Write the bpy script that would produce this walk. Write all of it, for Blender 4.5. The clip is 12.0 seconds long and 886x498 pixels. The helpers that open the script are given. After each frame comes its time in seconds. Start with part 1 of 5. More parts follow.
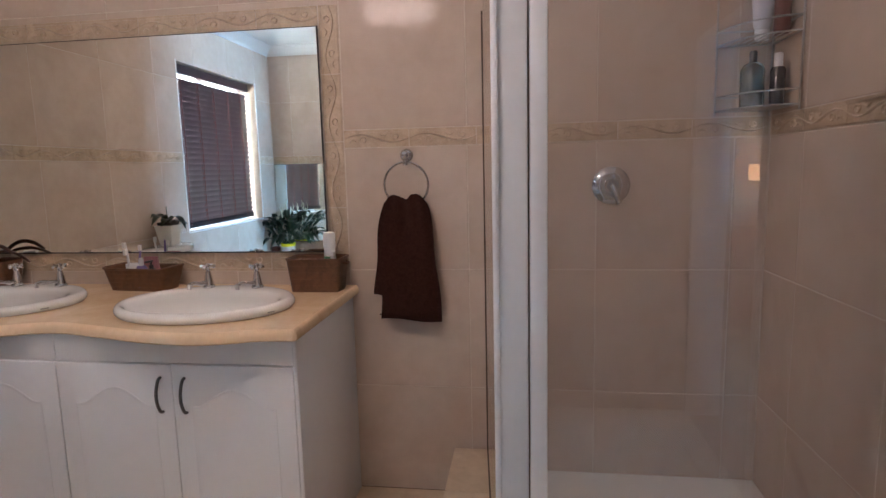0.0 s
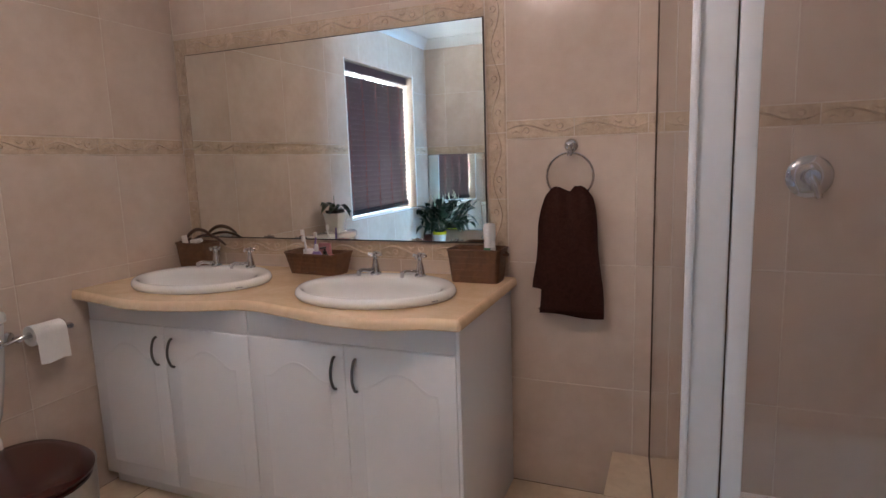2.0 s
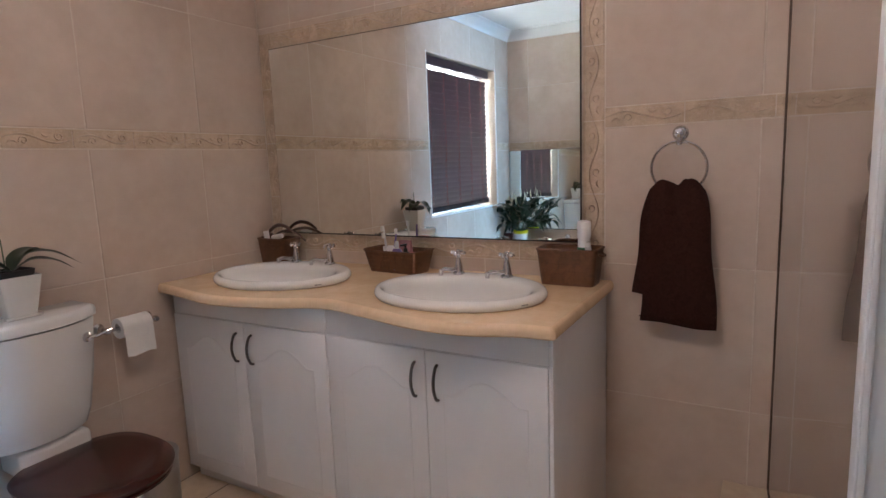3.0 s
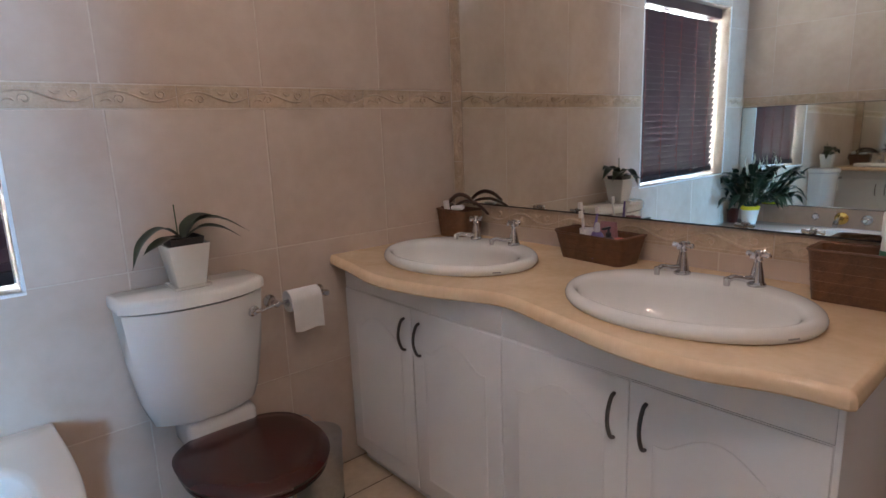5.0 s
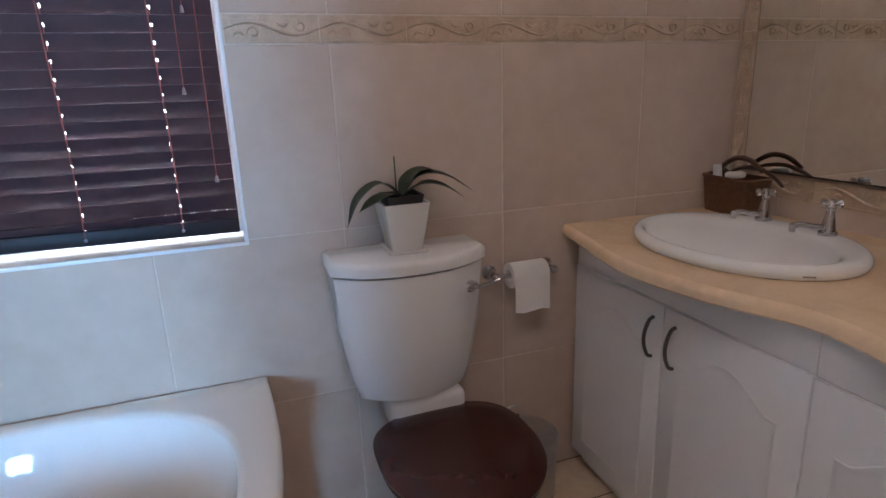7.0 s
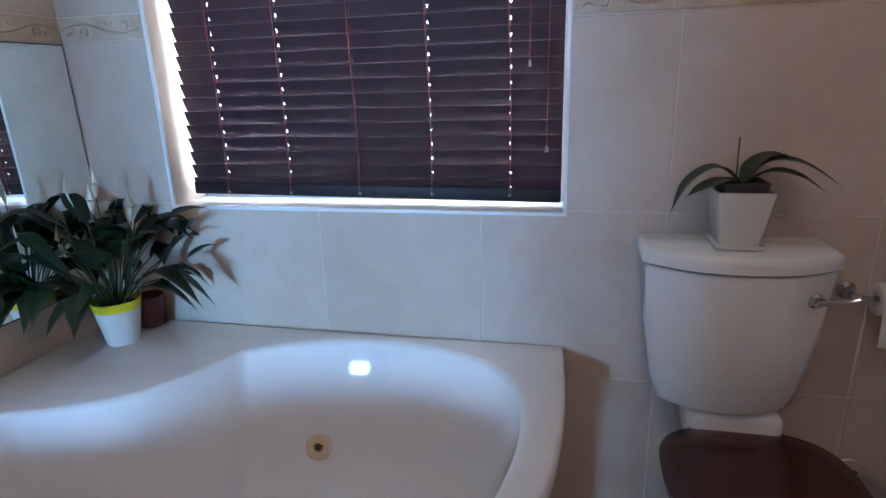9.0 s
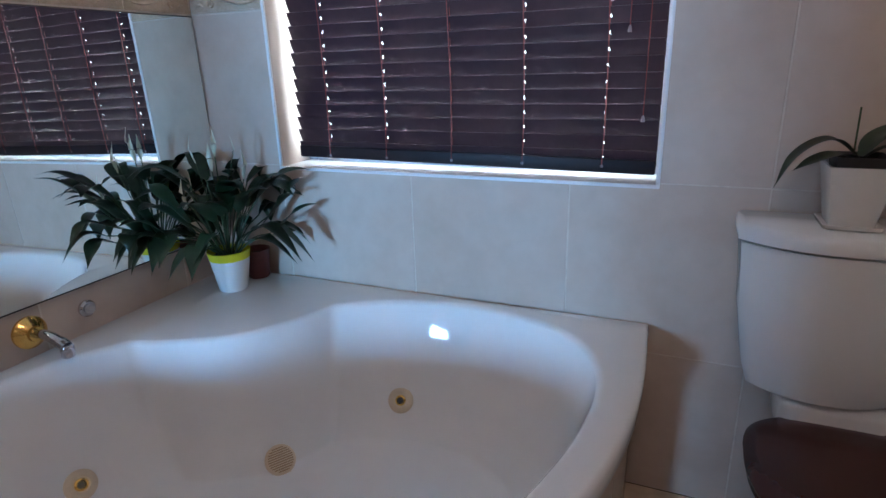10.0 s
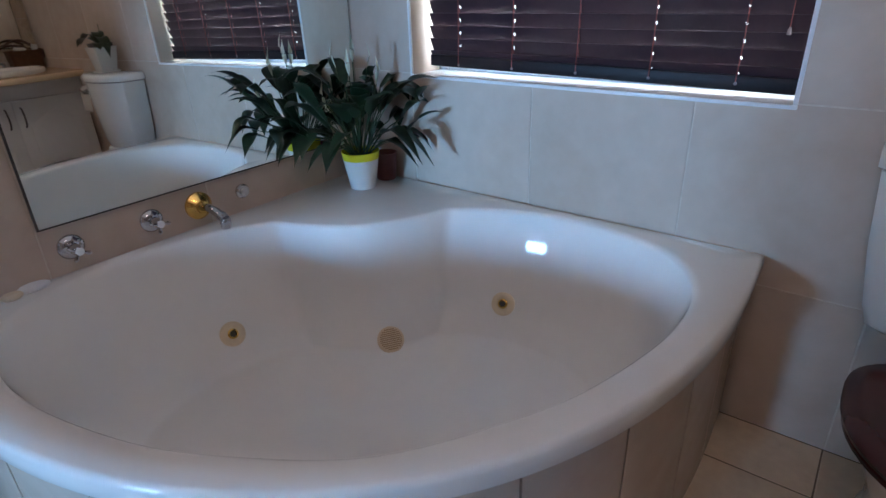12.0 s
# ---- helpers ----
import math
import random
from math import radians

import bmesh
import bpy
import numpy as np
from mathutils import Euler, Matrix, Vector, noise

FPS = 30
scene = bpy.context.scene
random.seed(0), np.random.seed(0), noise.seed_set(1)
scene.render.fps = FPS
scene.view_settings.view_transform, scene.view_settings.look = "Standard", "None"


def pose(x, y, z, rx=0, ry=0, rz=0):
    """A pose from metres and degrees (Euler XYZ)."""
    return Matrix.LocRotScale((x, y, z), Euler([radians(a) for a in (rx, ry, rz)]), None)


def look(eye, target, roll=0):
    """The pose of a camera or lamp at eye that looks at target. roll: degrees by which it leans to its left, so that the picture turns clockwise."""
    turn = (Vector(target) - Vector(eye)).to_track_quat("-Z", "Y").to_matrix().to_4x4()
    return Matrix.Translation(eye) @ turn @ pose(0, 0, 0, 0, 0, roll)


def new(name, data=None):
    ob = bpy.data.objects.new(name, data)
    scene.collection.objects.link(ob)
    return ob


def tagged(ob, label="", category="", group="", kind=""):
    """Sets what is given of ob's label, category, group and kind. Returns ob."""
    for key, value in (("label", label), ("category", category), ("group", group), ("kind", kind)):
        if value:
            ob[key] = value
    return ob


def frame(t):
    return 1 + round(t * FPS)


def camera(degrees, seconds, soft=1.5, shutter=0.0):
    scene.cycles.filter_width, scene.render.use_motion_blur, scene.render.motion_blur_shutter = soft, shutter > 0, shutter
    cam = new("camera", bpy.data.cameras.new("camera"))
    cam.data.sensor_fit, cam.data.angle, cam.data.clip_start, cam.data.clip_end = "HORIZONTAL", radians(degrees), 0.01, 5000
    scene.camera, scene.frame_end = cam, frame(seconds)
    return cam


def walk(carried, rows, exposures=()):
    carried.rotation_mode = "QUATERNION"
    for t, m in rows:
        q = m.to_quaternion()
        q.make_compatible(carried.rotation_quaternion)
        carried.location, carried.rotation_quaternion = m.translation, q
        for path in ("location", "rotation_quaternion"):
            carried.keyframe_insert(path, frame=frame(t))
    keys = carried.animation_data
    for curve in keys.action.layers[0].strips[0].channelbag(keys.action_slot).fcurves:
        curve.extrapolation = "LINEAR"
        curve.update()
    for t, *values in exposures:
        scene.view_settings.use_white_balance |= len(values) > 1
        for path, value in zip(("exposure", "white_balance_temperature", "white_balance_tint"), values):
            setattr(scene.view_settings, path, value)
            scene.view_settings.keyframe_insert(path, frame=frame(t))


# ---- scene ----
cam = camera(75.5, 12.0)
PATH = [
    (0, (0.136, 0.074, 1.396), (-0.136, 2.037, 1.122), -1.4),
    (0.5, (0.101, 0.089, 1.401), (-0.27, 2.033, 1.114), -1.5),
    (1, (0.079, 0.092, 1.394), (-0.411, 2.01, 1.106), -1.7),
    (1.5, (0.059, 0.088, 1.401), (-0.553, 1.969, 1.111), -1.8),
    (2, (0.056, 0.087, 1.41), (-0.69, 1.919, 1.11), -1.9),
    (2.5, (0.011, 0.134, 1.398), (-0.855, 1.911, 1.093), -2.0),
    (2.7, (-0.012, 0.165, 1.384), (-0.927, 1.919, 1.087), -2.1),
    (4.5, (-0.272, 0.504, 1.382), (-1.6, 1.95, 1.004), -2.2),
    (5, (-0.328, 0.58, 1.386), (-1.81, 1.862, 0.986), -2.2),
    (5.5, (-0.413, 0.663, 1.358), (-2.024, 1.77, 0.936), -2.3),
    (6, (-0.56, 0.729, 1.339), (-2.247, 1.698, 0.876), -2.3),
    (6.5, (-0.656, 0.739, 1.343), (-2.408, 1.554, 0.829), -2.2),
    (7, (-0.707, 0.717, 1.365), (-2.526, 1.352, 0.829), -2.0),
    (7.5, (-0.766, 0.693, 1.381), (-2.647, 1.08, 0.824), -1.9),
    (7.7, (-0.783, 0.666, 1.376), (-2.683, 0.952, 0.82), -2.0),
    (9.3, (-0.724, 0.778, 1.336), (-2.546, 0.186, 0.761), -2.1),
    (9.5, (-0.738, 0.803, 1.329), (-2.526, 0.126, 0.74), -2.3),
    (10, (-0.702, 0.779, 1.317), (-2.445, 0.022, 0.693), -1.8),
    (10.5, (-0.687, 0.805, 1.322), (-2.372, -0.03, 0.642), -1.7),
    (11, (-0.671, 0.842, 1.311), (-2.305, -0.057, 0.588), -1.6),
    (11.5, (-0.655, 0.868, 1.291), (-2.174, -0.18, 0.52), -1.7),
    (12, (-0.65, 0.895, 1.285), (-2.078, -0.224, 0.442), -1.9),
]
EXPOSURES = [(0, 0.54, 6050, 10), (2.7, 0.45, 6050, 10), (5, 0.27, 6080, 10), (6.5, 0.15, 5970, 11), (7.7, -0.05, 5800, 11), (9.5, -0.30, 5670, 10), (12, -0.46, 5880, 11)]
walk(cam, [(t, look(eye, target, roll)) for t, eye, target, roll in PATH], EXPOSURES)

# ---- world and lights ----
world = bpy.data.worlds.new("sky")
scene.world = world
world.use_nodes = True
wn = world.node_tree
sky = wn.nodes.new("ShaderNodeTexSky")
sky.sky_type = "NISHITA"
sky.sun_disc = False
sky.sun_elevation, sky.sun_rotation = radians(48), radians(200)
wn.links.new(sky.outputs["Color"], wn.nodes["Background"].inputs["Color"])
wn.nodes["Background"].inputs["Strength"].default_value = 0.12


def area_lamp(name, m, width, height, watts, colour):
    data = bpy.data.lights.new(name, "AREA")
    data.spread = radians(70)
    data.shape, data.size, data.size_y, data.energy, data.color = "RECTANGLE", width, height, watts, colour
    ob = new(name, data)
    ob.matrix_world = m
    return ob


# daylight that stands in the bedroom window behind the doorway
area_lamp("bedroom_daylight", look((5.06, -0.85, 1.16), (0, -0.85, 1.16)), 0.80, 0.64, 103, (0.29, 0.61, 1.0))
lamp_bulb = bpy.data.lights.new("wall_lamp_bulb", "POINT")
lamp_bulb.energy, lamp_bulb.color, lamp_bulb.shadow_soft_size = 34, (1.0, 0.66, 0.36), 0.02
new("wall_lamp_bulb", lamp_bulb).matrix_world = pose(1.93, -2.31, 1.32)
# the three warm bulbs of the bathroom's ceiling light
for k in (-1, 0, 1):
    bulb = bpy.data.lights.new("ceiling_bulb", "POINT")
    bulb.energy, bulb.color, bulb.shadow_soft_size = 6.3, (1.0, 0.75, 0.64), 0.06
    new("ceiling_bulb", bulb).matrix_world = pose(-0.66 + 0.16 * k, 0.84, 2.44)

# ---- materials ----
def tree(name):
    m = bpy.data.materials.new(name)
    m.use_nodes = True
    return m, m.node_tree, m.node_tree.nodes["Principled BSDF"]


def material(name, colour, rough=0.5, metal=0.0, vary=0.12, scale=6.0, bump=0.0, bump_scale=200.0, second=None, spec=0.5, coat=0.0, pieces=0.0, rough_vary=0.0):
    """Two scales of noise over a base colour, optional fine relief and piece-to-piece change."""
    m, t, b = tree(name)
    tex = t.nodes.new("ShaderNodeTexCoord")
    coord = tex.outputs["Object"]
    if pieces:
        info = t.nodes.new("ShaderNodeObjectInfo")
        add = t.nodes.new("ShaderNodeVectorMath")
        add.operation = "MULTIPLY_ADD"
        add.inputs[1].default_value = (1, 1, 1)
        comb = t.nodes.new("ShaderNodeCombineXYZ")
        mul = t.nodes.new("ShaderNodeMath")
        mul.operation = "MULTIPLY"
        mul.inputs[1].default_value = 37.0
        t.links.new(info.outputs["Random"], mul.inputs[0])
        for k in range(3):
            t.links.new(mul.outputs[0], comb.inputs[k])
        t.links.new(coord, add.inputs[0])
        t.links.new(comb.outputs[0], add.inputs[2])
        coord = add.outputs[0]
    n1, n2 = t.nodes.new("ShaderNodeTexNoise"), t.nodes.new("ShaderNodeTexNoise")
    n1.inputs["Scale"].default_value, n1.inputs["Detail"].default_value = scale, 6
    n2.inputs["Scale"].default_value, n2.inputs["Detail"].default_value = scale * 9, 4
    n1.inputs["Distortion"].default_value = 1.2
    for n in (n1, n2):
        t.links.new(coord, n.inputs["Vector"])
    mixf = t.nodes.new("ShaderNodeMath")
    mixf.operation = "MULTIPLY_ADD"
    mixf.inputs[1].default_value = 0.3
    t.links.new(n2.outputs["Fac"], mixf.inputs[0])
    sc = t.nodes.new("ShaderNodeMath")
    sc.operation = "MULTIPLY"
    sc.inputs[1].default_value = 0.7
    t.links.new(n1.outputs["Fac"], sc.inputs[0])
    t.links.new(sc.outputs[0], mixf.inputs[2])
    ramp = t.nodes.new("ShaderNodeValToRGB")
    t.links.new(mixf.outputs[0], ramp.inputs["Fac"])
    lo = second or tuple(c * (1 - vary) for c in colour)
    hi = tuple(min(1, c * (1 + vary * 0.5)) for c in colour)
    ramp.color_ramp.elements[0].position, ramp.color_ramp.elements[1].position = 0.32, 0.66
    ramp.color_ramp.elements[0].color, ramp.color_ramp.elements[1].color = (*lo, 1), (*hi, 1)
    t.links.new(ramp.outputs["Color"], b.inputs["Base Color"])
    b.inputs["Roughness"].default_value, b.inputs["Metallic"].default_value = rough, metal
    b.inputs["Specular IOR Level"].default_value, b.inputs["Coat Weight"].default_value = spec, coat
    b.inputs["Coat Roughness"].default_value = 0.05
    if rough_vary:
        rr = t.nodes.new("ShaderNodeMapRange")
        rr.inputs["To Min"].default_value, rr.inputs["To Max"].default_value = rough, rough + rough_vary
        t.links.new(n1.outputs["Fac"], rr.inputs["Value"])
        t.links.new(rr.outputs["Result"], b.inputs["Roughness"])
    if bump:
        nb, bp = t.nodes.new("ShaderNodeTexNoise"), t.nodes.new("ShaderNodeBump")
        nb.inputs["Scale"].default_value, nb.inputs["Detail"].default_value = bump_scale, 3
        bp.inputs["Strength"].default_value, bp.inputs["Distance"].default_value = bump, 0.002
        t.links.new(coord, nb.inputs["Vector"])
        t.links.new(nb.outputs["Fac"], bp.inputs["Height"])
        t.links.new(bp.outputs["Normal"], b.inputs["Normal"])
    return m


def glass_material(name, colour=(0.97, 0.99, 0.98)):
    m, t, b = tree(name)
    b.inputs["Base Color"].default_value = (*colour, 1)
    b.inputs["Transmission Weight"].default_value, b.inputs["Roughness"].default_value, b.inputs["IOR"].default_value = 1.0, 0.0, 1.56
    return m


def glow_material(name, colour, strength):
    m, t, b = tree(name)
    b.inputs["Base Color"].default_value = (*colour, 1)
    b.inputs["Emission Color"].default_value, b.inputs["Emission Strength"].default_value = (*colour, 1), strength
    return m


TILE = material("wall_tile_glaze", (0.600, 0.505, 0.430), 0.09, vary=0.08, scale=2.0, second=(0.525, 0.420, 0.340), bump=0.10, bump_scale=24, pieces=1, rough_vary=0.08, spec=0.14)
BORDER = material("border_glaze", (0.56, 0.45, 0.335), 0.28, vary=0.2, scale=14, second=(0.44, 0.335, 0.235), bump=0.1, bump_scale=120, pieces=1)
GROUT = material("grout", (0.66, 0.58, 0.50), 0.85, vary=0.15, scale=30, bump=0.4, bump_scale=300)
FLOOR_TILE = material("floor_tile_glaze", (0.66, 0.54, 0.40), 0.25, vary=0.2, scale=4, second=(0.56, 0.43, 0.30), bump=0.05, bump_scale=40, pieces=1, rough_vary=0.15)
FLOOR_GROUT = material("floor_grout", (0.16, 0.11, 0.075), 0.9, vary=0.3, scale=40, bump=0.4)
PLASTER = material("white_plaster", (0.80, 0.80, 0.78), 0.8, vary=0.04, scale=2, bump=0.1, bump_scale=150)
BEDROOM_PAINT = material("cream_paint", (0.46, 0.41, 0.34), 0.7, vary=0.05, scale=2, bump=0.1, bump_scale=150)
CARPET = material("bedroom_floor", (0.36, 0.27, 0.19), 0.8, vary=0.2, scale=10, bump=0.5)
PORCELAIN = material("white_porcelain", (0.82, 0.82, 0.80), 0.07, vary=0.02, scale=3, spec=0.6)
ACRYLIC = material("bath_acrylic", (0.85, 0.835, 0.81), 0.025, vary=0.03, scale=2, spec=0.30, rough_vary=0.015)
LACQUER = material("white_lacquer", (0.84, 0.84, 0.85), 0.24, vary=0.03, scale=2.5, bump=0.03, bump_scale=60)
MARBLE = material("peach_marble", (0.79, 0.60, 0.40), 0.14, vary=0.12, scale=5, second=(0.72, 0.52, 0.32), rough_vary=0.1)
CHROME = material("chrome", (0.62, 0.62, 0.65), 0.08, metal=1.0, vary=0.05, scale=40)
GOLD = material("gold_plate", (0.85, 0.55, 0.16), 0.16, metal=1.0, vary=0.1, scale=40)
STEEL = material("brushed_steel", (0.50, 0.50, 0.50), 0.3, metal=1.0, vary=0.12, scale=25)
PEWTER = material("dark_pewter", (0.14, 0.13, 0.13), 0.35, metal=1.0, vary=0.2, scale=60)
MIRROR = material("mirror_silver", (0.86, 0.885, 0.85), 0.015, metal=1.0, vary=0.01, scale=2)
DARK_EDGE = material("dark_mirror_edge", (0.06, 0.05, 0.045), 0.4, vary=0.3, scale=30)
SEAL_AND_GAP_SHADE = material("dark_sealant_and_gap_shade", (0.10, 0.06, 0.04), 0.6, vary=0.4, scale=40)
BRUSH = material("brown_lacquered_wood", (0.085, 0.042, 0.028), 0.3, vary=0.3, scale=20)
TOWEL = material("brown_terry", (0.044, 0.017, 0.013), 0.95, vary=0.35, scale=60, bump=1.0, bump_scale=700, spec=0.1)
MAHOGANY = material("mahogany_lacquer", (0.048, 0.011, 0.009), 0.24, vary=0.15, scale=9, bump=0.04, bump_scale=90)
BLIND = material("dark_stained_slat", (0.040, 0.019, 0.024), 0.36, vary=0.2, scale=12, spec=0.45)
RAIL = material("black_brown_rail", (0.012, 0.007, 0.009), 0.5, spec=0.25, vary=0.3, scale=12, bump=0.08, bump_scale=160)
CORD = material("red_brown_cord", (0.22, 0.042, 0.032), 0.7, vary=0.3, scale=90)
CLEAR_PLASTIC = material("clear_plastic_tassel", (0.24, 0.19, 0.19), 0.2, vary=0.1, scale=60)
BASKET = material("brown_woven_leather", (0.140, 0.062, 0.028), 0.45, vary=0.4, scale=25, bump=0.9, bump_scale=160)
ALU = material("white_powder_coat", (0.78, 0.80, 0.83), 0.35, vary=0.04, scale=5, bump=0.04, bump_scale=200)
GLASS = glass_material("shower_glass", (0.91, 0.92, 0.94))
PANE = glass_material("window_glass")
LEAF = material("dark_green_leaf", (0.013, 0.033, 0.014), 0.36, spec=0.35, vary=0.5, scale=14, bump=0.2, bump_scale=60)
ORCHID = material("orchid_leaf", (0.035, 0.050, 0.022), 0.35, vary=0.4, scale=14)
SPATHE = material("white_spathe", (0.68, 0.70, 0.55), 0.5, vary=0.1, scale=20)
STEM = material("green_stem", (0.032, 0.062, 0.022), 0.5, vary=0.3, scale=30)
SOIL = material("dark_soil", (0.03, 0.022, 0.016), 0.95, vary=0.5, scale=60, bump=1.0, bump_scale=100)
POT_WHITE = material("white_glazed_pot", (0.80, 0.79, 0.75), 0.22, vary=0.04, scale=8)
POT_YELLOW = material("yellow_glaze", (0.78, 0.70, 0.03), 0.25, vary=0.08, scale=12)
TERRACOTTA = material("red_brown_pot", (0.14, 0.034, 0.030), 0.45, vary=0.3, scale=15)
DARK_POT = material("black_plastic_pot", (0.035, 0.03, 0.028), 0.5, vary=0.3, scale=30)
PAPER = material("white_paper", (0.84, 0.83, 0.80), 0.95, vary=0.03, scale=30, bump=0.3, bump_scale=120)
CREAM_PLASTIC = material("cream_plastic", (0.70, 0.58, 0.42), 0.3, vary=0.08, scale=30)
GRILLE_TAN = material("tan_plastic", (0.42, 0.29, 0.17), 0.4, vary=0.1, scale=40)
WHITE_PLASTIC = material("white_plastic", (0.82, 0.82, 0.82), 0.3, vary=0.03, scale=20)
PURPLE = material("violet_plastic", (0.22, 0.17, 0.42), 0.3, vary=0.1, scale=30)
DARK_PLASTIC = material("dark_plastic", (0.03, 0.03, 0.035), 0.3, vary=0.2, scale=30)
RED_PLASTIC = material("red_plastic", (0.55, 0.06, 0.04), 0.35, vary=0.1, scale=30)
GREEN_PRINT = material("green_print", (0.06, 0.20, 0.11), 0.4, vary=0.1, scale=40)
GREY_PRINT = material("grey_print", (0.30, 0.31, 0.33), 0.4, vary=0.1, scale=40)
DARK_BOTTLE = material("blue_black_bottle", (0.025, 0.03, 0.045), 0.2, vary=0.2, scale=20)
TUBE_SILVER = material("silver_tube", (0.62, 0.62, 0.65), 0.35, vary=0.1, scale=20)
PINK = material("pink_wrapper", (0.42, 0.20, 0.22), 0.5, vary=0.15, scale=40)
SHADE = glow_material("lit_lamp_glass", (1.0, 0.52, 0.25), 4.0)
DAY = glow_material("bright_outdoor_haze", (0.86, 0.94, 1.0), 13.0)
NOON = glow_material("bright_sky_haze", (0.90, 0.96, 1.0), 36.0)


# ---- mesh helpers ----
def link(name, bm, mat, parent=None, label="", angle=35):
    bmesh.ops.recalc_face_normals(bm, faces=bm.faces)
    me = bpy.data.meshes.new(name)
    bm.to_mesh(me)
    bm.free()
    me.materials.append(mat)
    me.shade_smooth()
    me.set_sharp_from_angle(angle=radians(angle))
    ob = new(name, me)
    if parent:
        ob.parent = parent
    if label:
        ob["label"] = label
    return ob


def part(name, bm, mat, parent, label="", angle=35):
    return link(name, bm, mat, parent, label, angle)


def thing(name, at, label, category, group="", kind="", rz=0):
    ob = new(name)
    ob.empty_display_size = 0.05
    ob.matrix_basis = pose(*at, 0, 0, rz)
    return tagged(ob, label, category, group, kind)


def box(bm, x0, x1, y0, y1, z0, z1, bevel=0.0, seg=2):
    vs = [bm.verts.new((x, y, z)) for x in (x0, x1) for y in (y0, y1) for z in (z0, z1)]
    fs = [bm.faces.new([vs[i] for i in f]) for f in ((0, 1, 3, 2), (4, 6, 7, 5), (0, 4, 5, 1), (2, 3, 7, 6), (0, 2, 6, 4), (1, 5, 7, 3))]
    if bevel:
        es = {e for f in fs for e in f.edges}
        bmesh.ops.bevel(bm, geom=list(es), offset=bevel, segments=seg, profile=0.5, affect="EDGES")
    return bm


def boxed(*a, **k):
    return box(bmesh.new(), *a, **k)


def loft(bm, rings, cap0=True, cap1=True, closed=True):
    made = [[bm.verts.new(p) for p in ring] for ring in rings]
    n = len(made[0])
    for a, b in zip(made, made[1:]):
        for i in range(n if closed else n - 1):
            j = (i + 1) % n
            bm.faces.new((a[i], a[j], b[j], b[i]))
    if cap0:
        bm.faces.new(list(reversed(made[0])))
    if cap1:
        bm.faces.new(made[-1])
    return bm


def lathe(bm, profile, seg=24, m=Matrix(), cap0=True, cap1=True):
    rings = []
    for r, z in profile:
        rings.append([m @ Vector((r * math.cos(a), r * math.sin(a), z)) for a in (2 * math.pi * i / seg for i in range(seg))])
    return loft(bm, rings, cap0, cap1)


def tube(bm, pts, r, seg=8):
    pts = [Vector(p) for p in pts]
    rs = r if isinstance(r, (list, tuple)) else [r] * len(pts)
    rings = []
    side = None
    for i, p in enumerate(pts):
        d = (pts[min(i + 1, len(pts) - 1)] - pts[max(i - 1, 0)]).normalized()
        if side is None:
            side = d.orthogonal().normalized()
        side = (side - d * side.dot(d)).normalized()
        up = d.cross(side)
        rings.append([p + rs[i] * (math.cos(a) * side + math.sin(a) * up) for a in (2 * math.pi * k / seg for k in range(seg))])
    return loft(bm, rings)


def smooth_line(pts, n, closed=False):
    """Catmull-Rom through the points, n steps a span."""
    pts = [Vector(p) for p in pts]
    k = len(pts)
    out = []
    for i in range(k if closed else k - 1):
        if closed:
            a, b, c, d = (pts[(i + s) % k] for s in (-1, 0, 1, 2))
        else:
            b, c = pts[i], pts[i + 1]
            a = pts[i - 1] if i else b * 2 - c
            d = pts[i + 2] if i + 2 < k else c * 2 - b
        for s in range(n):
            t = s / n
            out.append(0.5 * (2 * b + (c - a) * t + (2 * a - 5 * b + 4 * c - d) * t * t + (3 * b - a - 3 * c + d) * t ** 3))
    if not closed:
        out.append(pts[-1])
    return out


# ---- plan ----
XW, YN, YS, XE = -2.33, 2.40, -0.85, 1.06      # faces of the tiled walls
ZC = 2.62                                       # ceiling
GD = 0.0014                                     # depth of the joints
TT = 0.008                                      # tile thickness
ZB0, ZB1 = 1.493, 1.567                         # relief border
WIN = (-0.545, 0.715, 0.972, 2.235)             # window opening: y0, y1, z0, z1
DOOR = (-0.82, 0.105, 2.04)                      # doorway to the bedroom in the east wall


# ---- walls, floor, ceiling ----
def wall(name, boxes, label):
    bm = bmesh.new()
    for b in boxes:
        box(bm, *b)
    return tagged(link(name, bm, GROUT), label, "wall", kind="structure")


wall_west = wall("wall_west", [(XW - 0.26, XW - GD, YS - 0.2, WIN[0], 0, ZC), (XW - 0.26, XW - GD, WIN[1], YN + 0.2, 0, ZC),
                               (XW - 0.26, XW - GD, WIN[0], WIN[1], 0, WIN[2]), (XW - 0.26, XW - GD, WIN[0], WIN[1], WIN[3], ZC)],
                 "cream tiled wall with a window and a relief border")
wall_north = wall("wall_north", [(XW - GD, XE + 0.2, YN + GD, YN + 0.2, 0, ZC)], "cream tiled wall behind the vanity and shower")
wall_south = wall("wall_south", [(XW - GD, XE + 0.14, YS - 0.2, YS - GD, 0, ZC)], "cream tiled wall behind the corner bath")
wall_east = wall("wall_east", [(XE + GD, XE + 0.14, DOOR[1], YN + GD, 0, ZC), (XE + GD, XE + 0.14, YS - GD, DOOR[0], 0, ZC),
                               (XE + GD, XE + 0.14, DOOR[0], DOOR[1], DOOR[2], ZC)], "cream tiled wall with an open doorway")

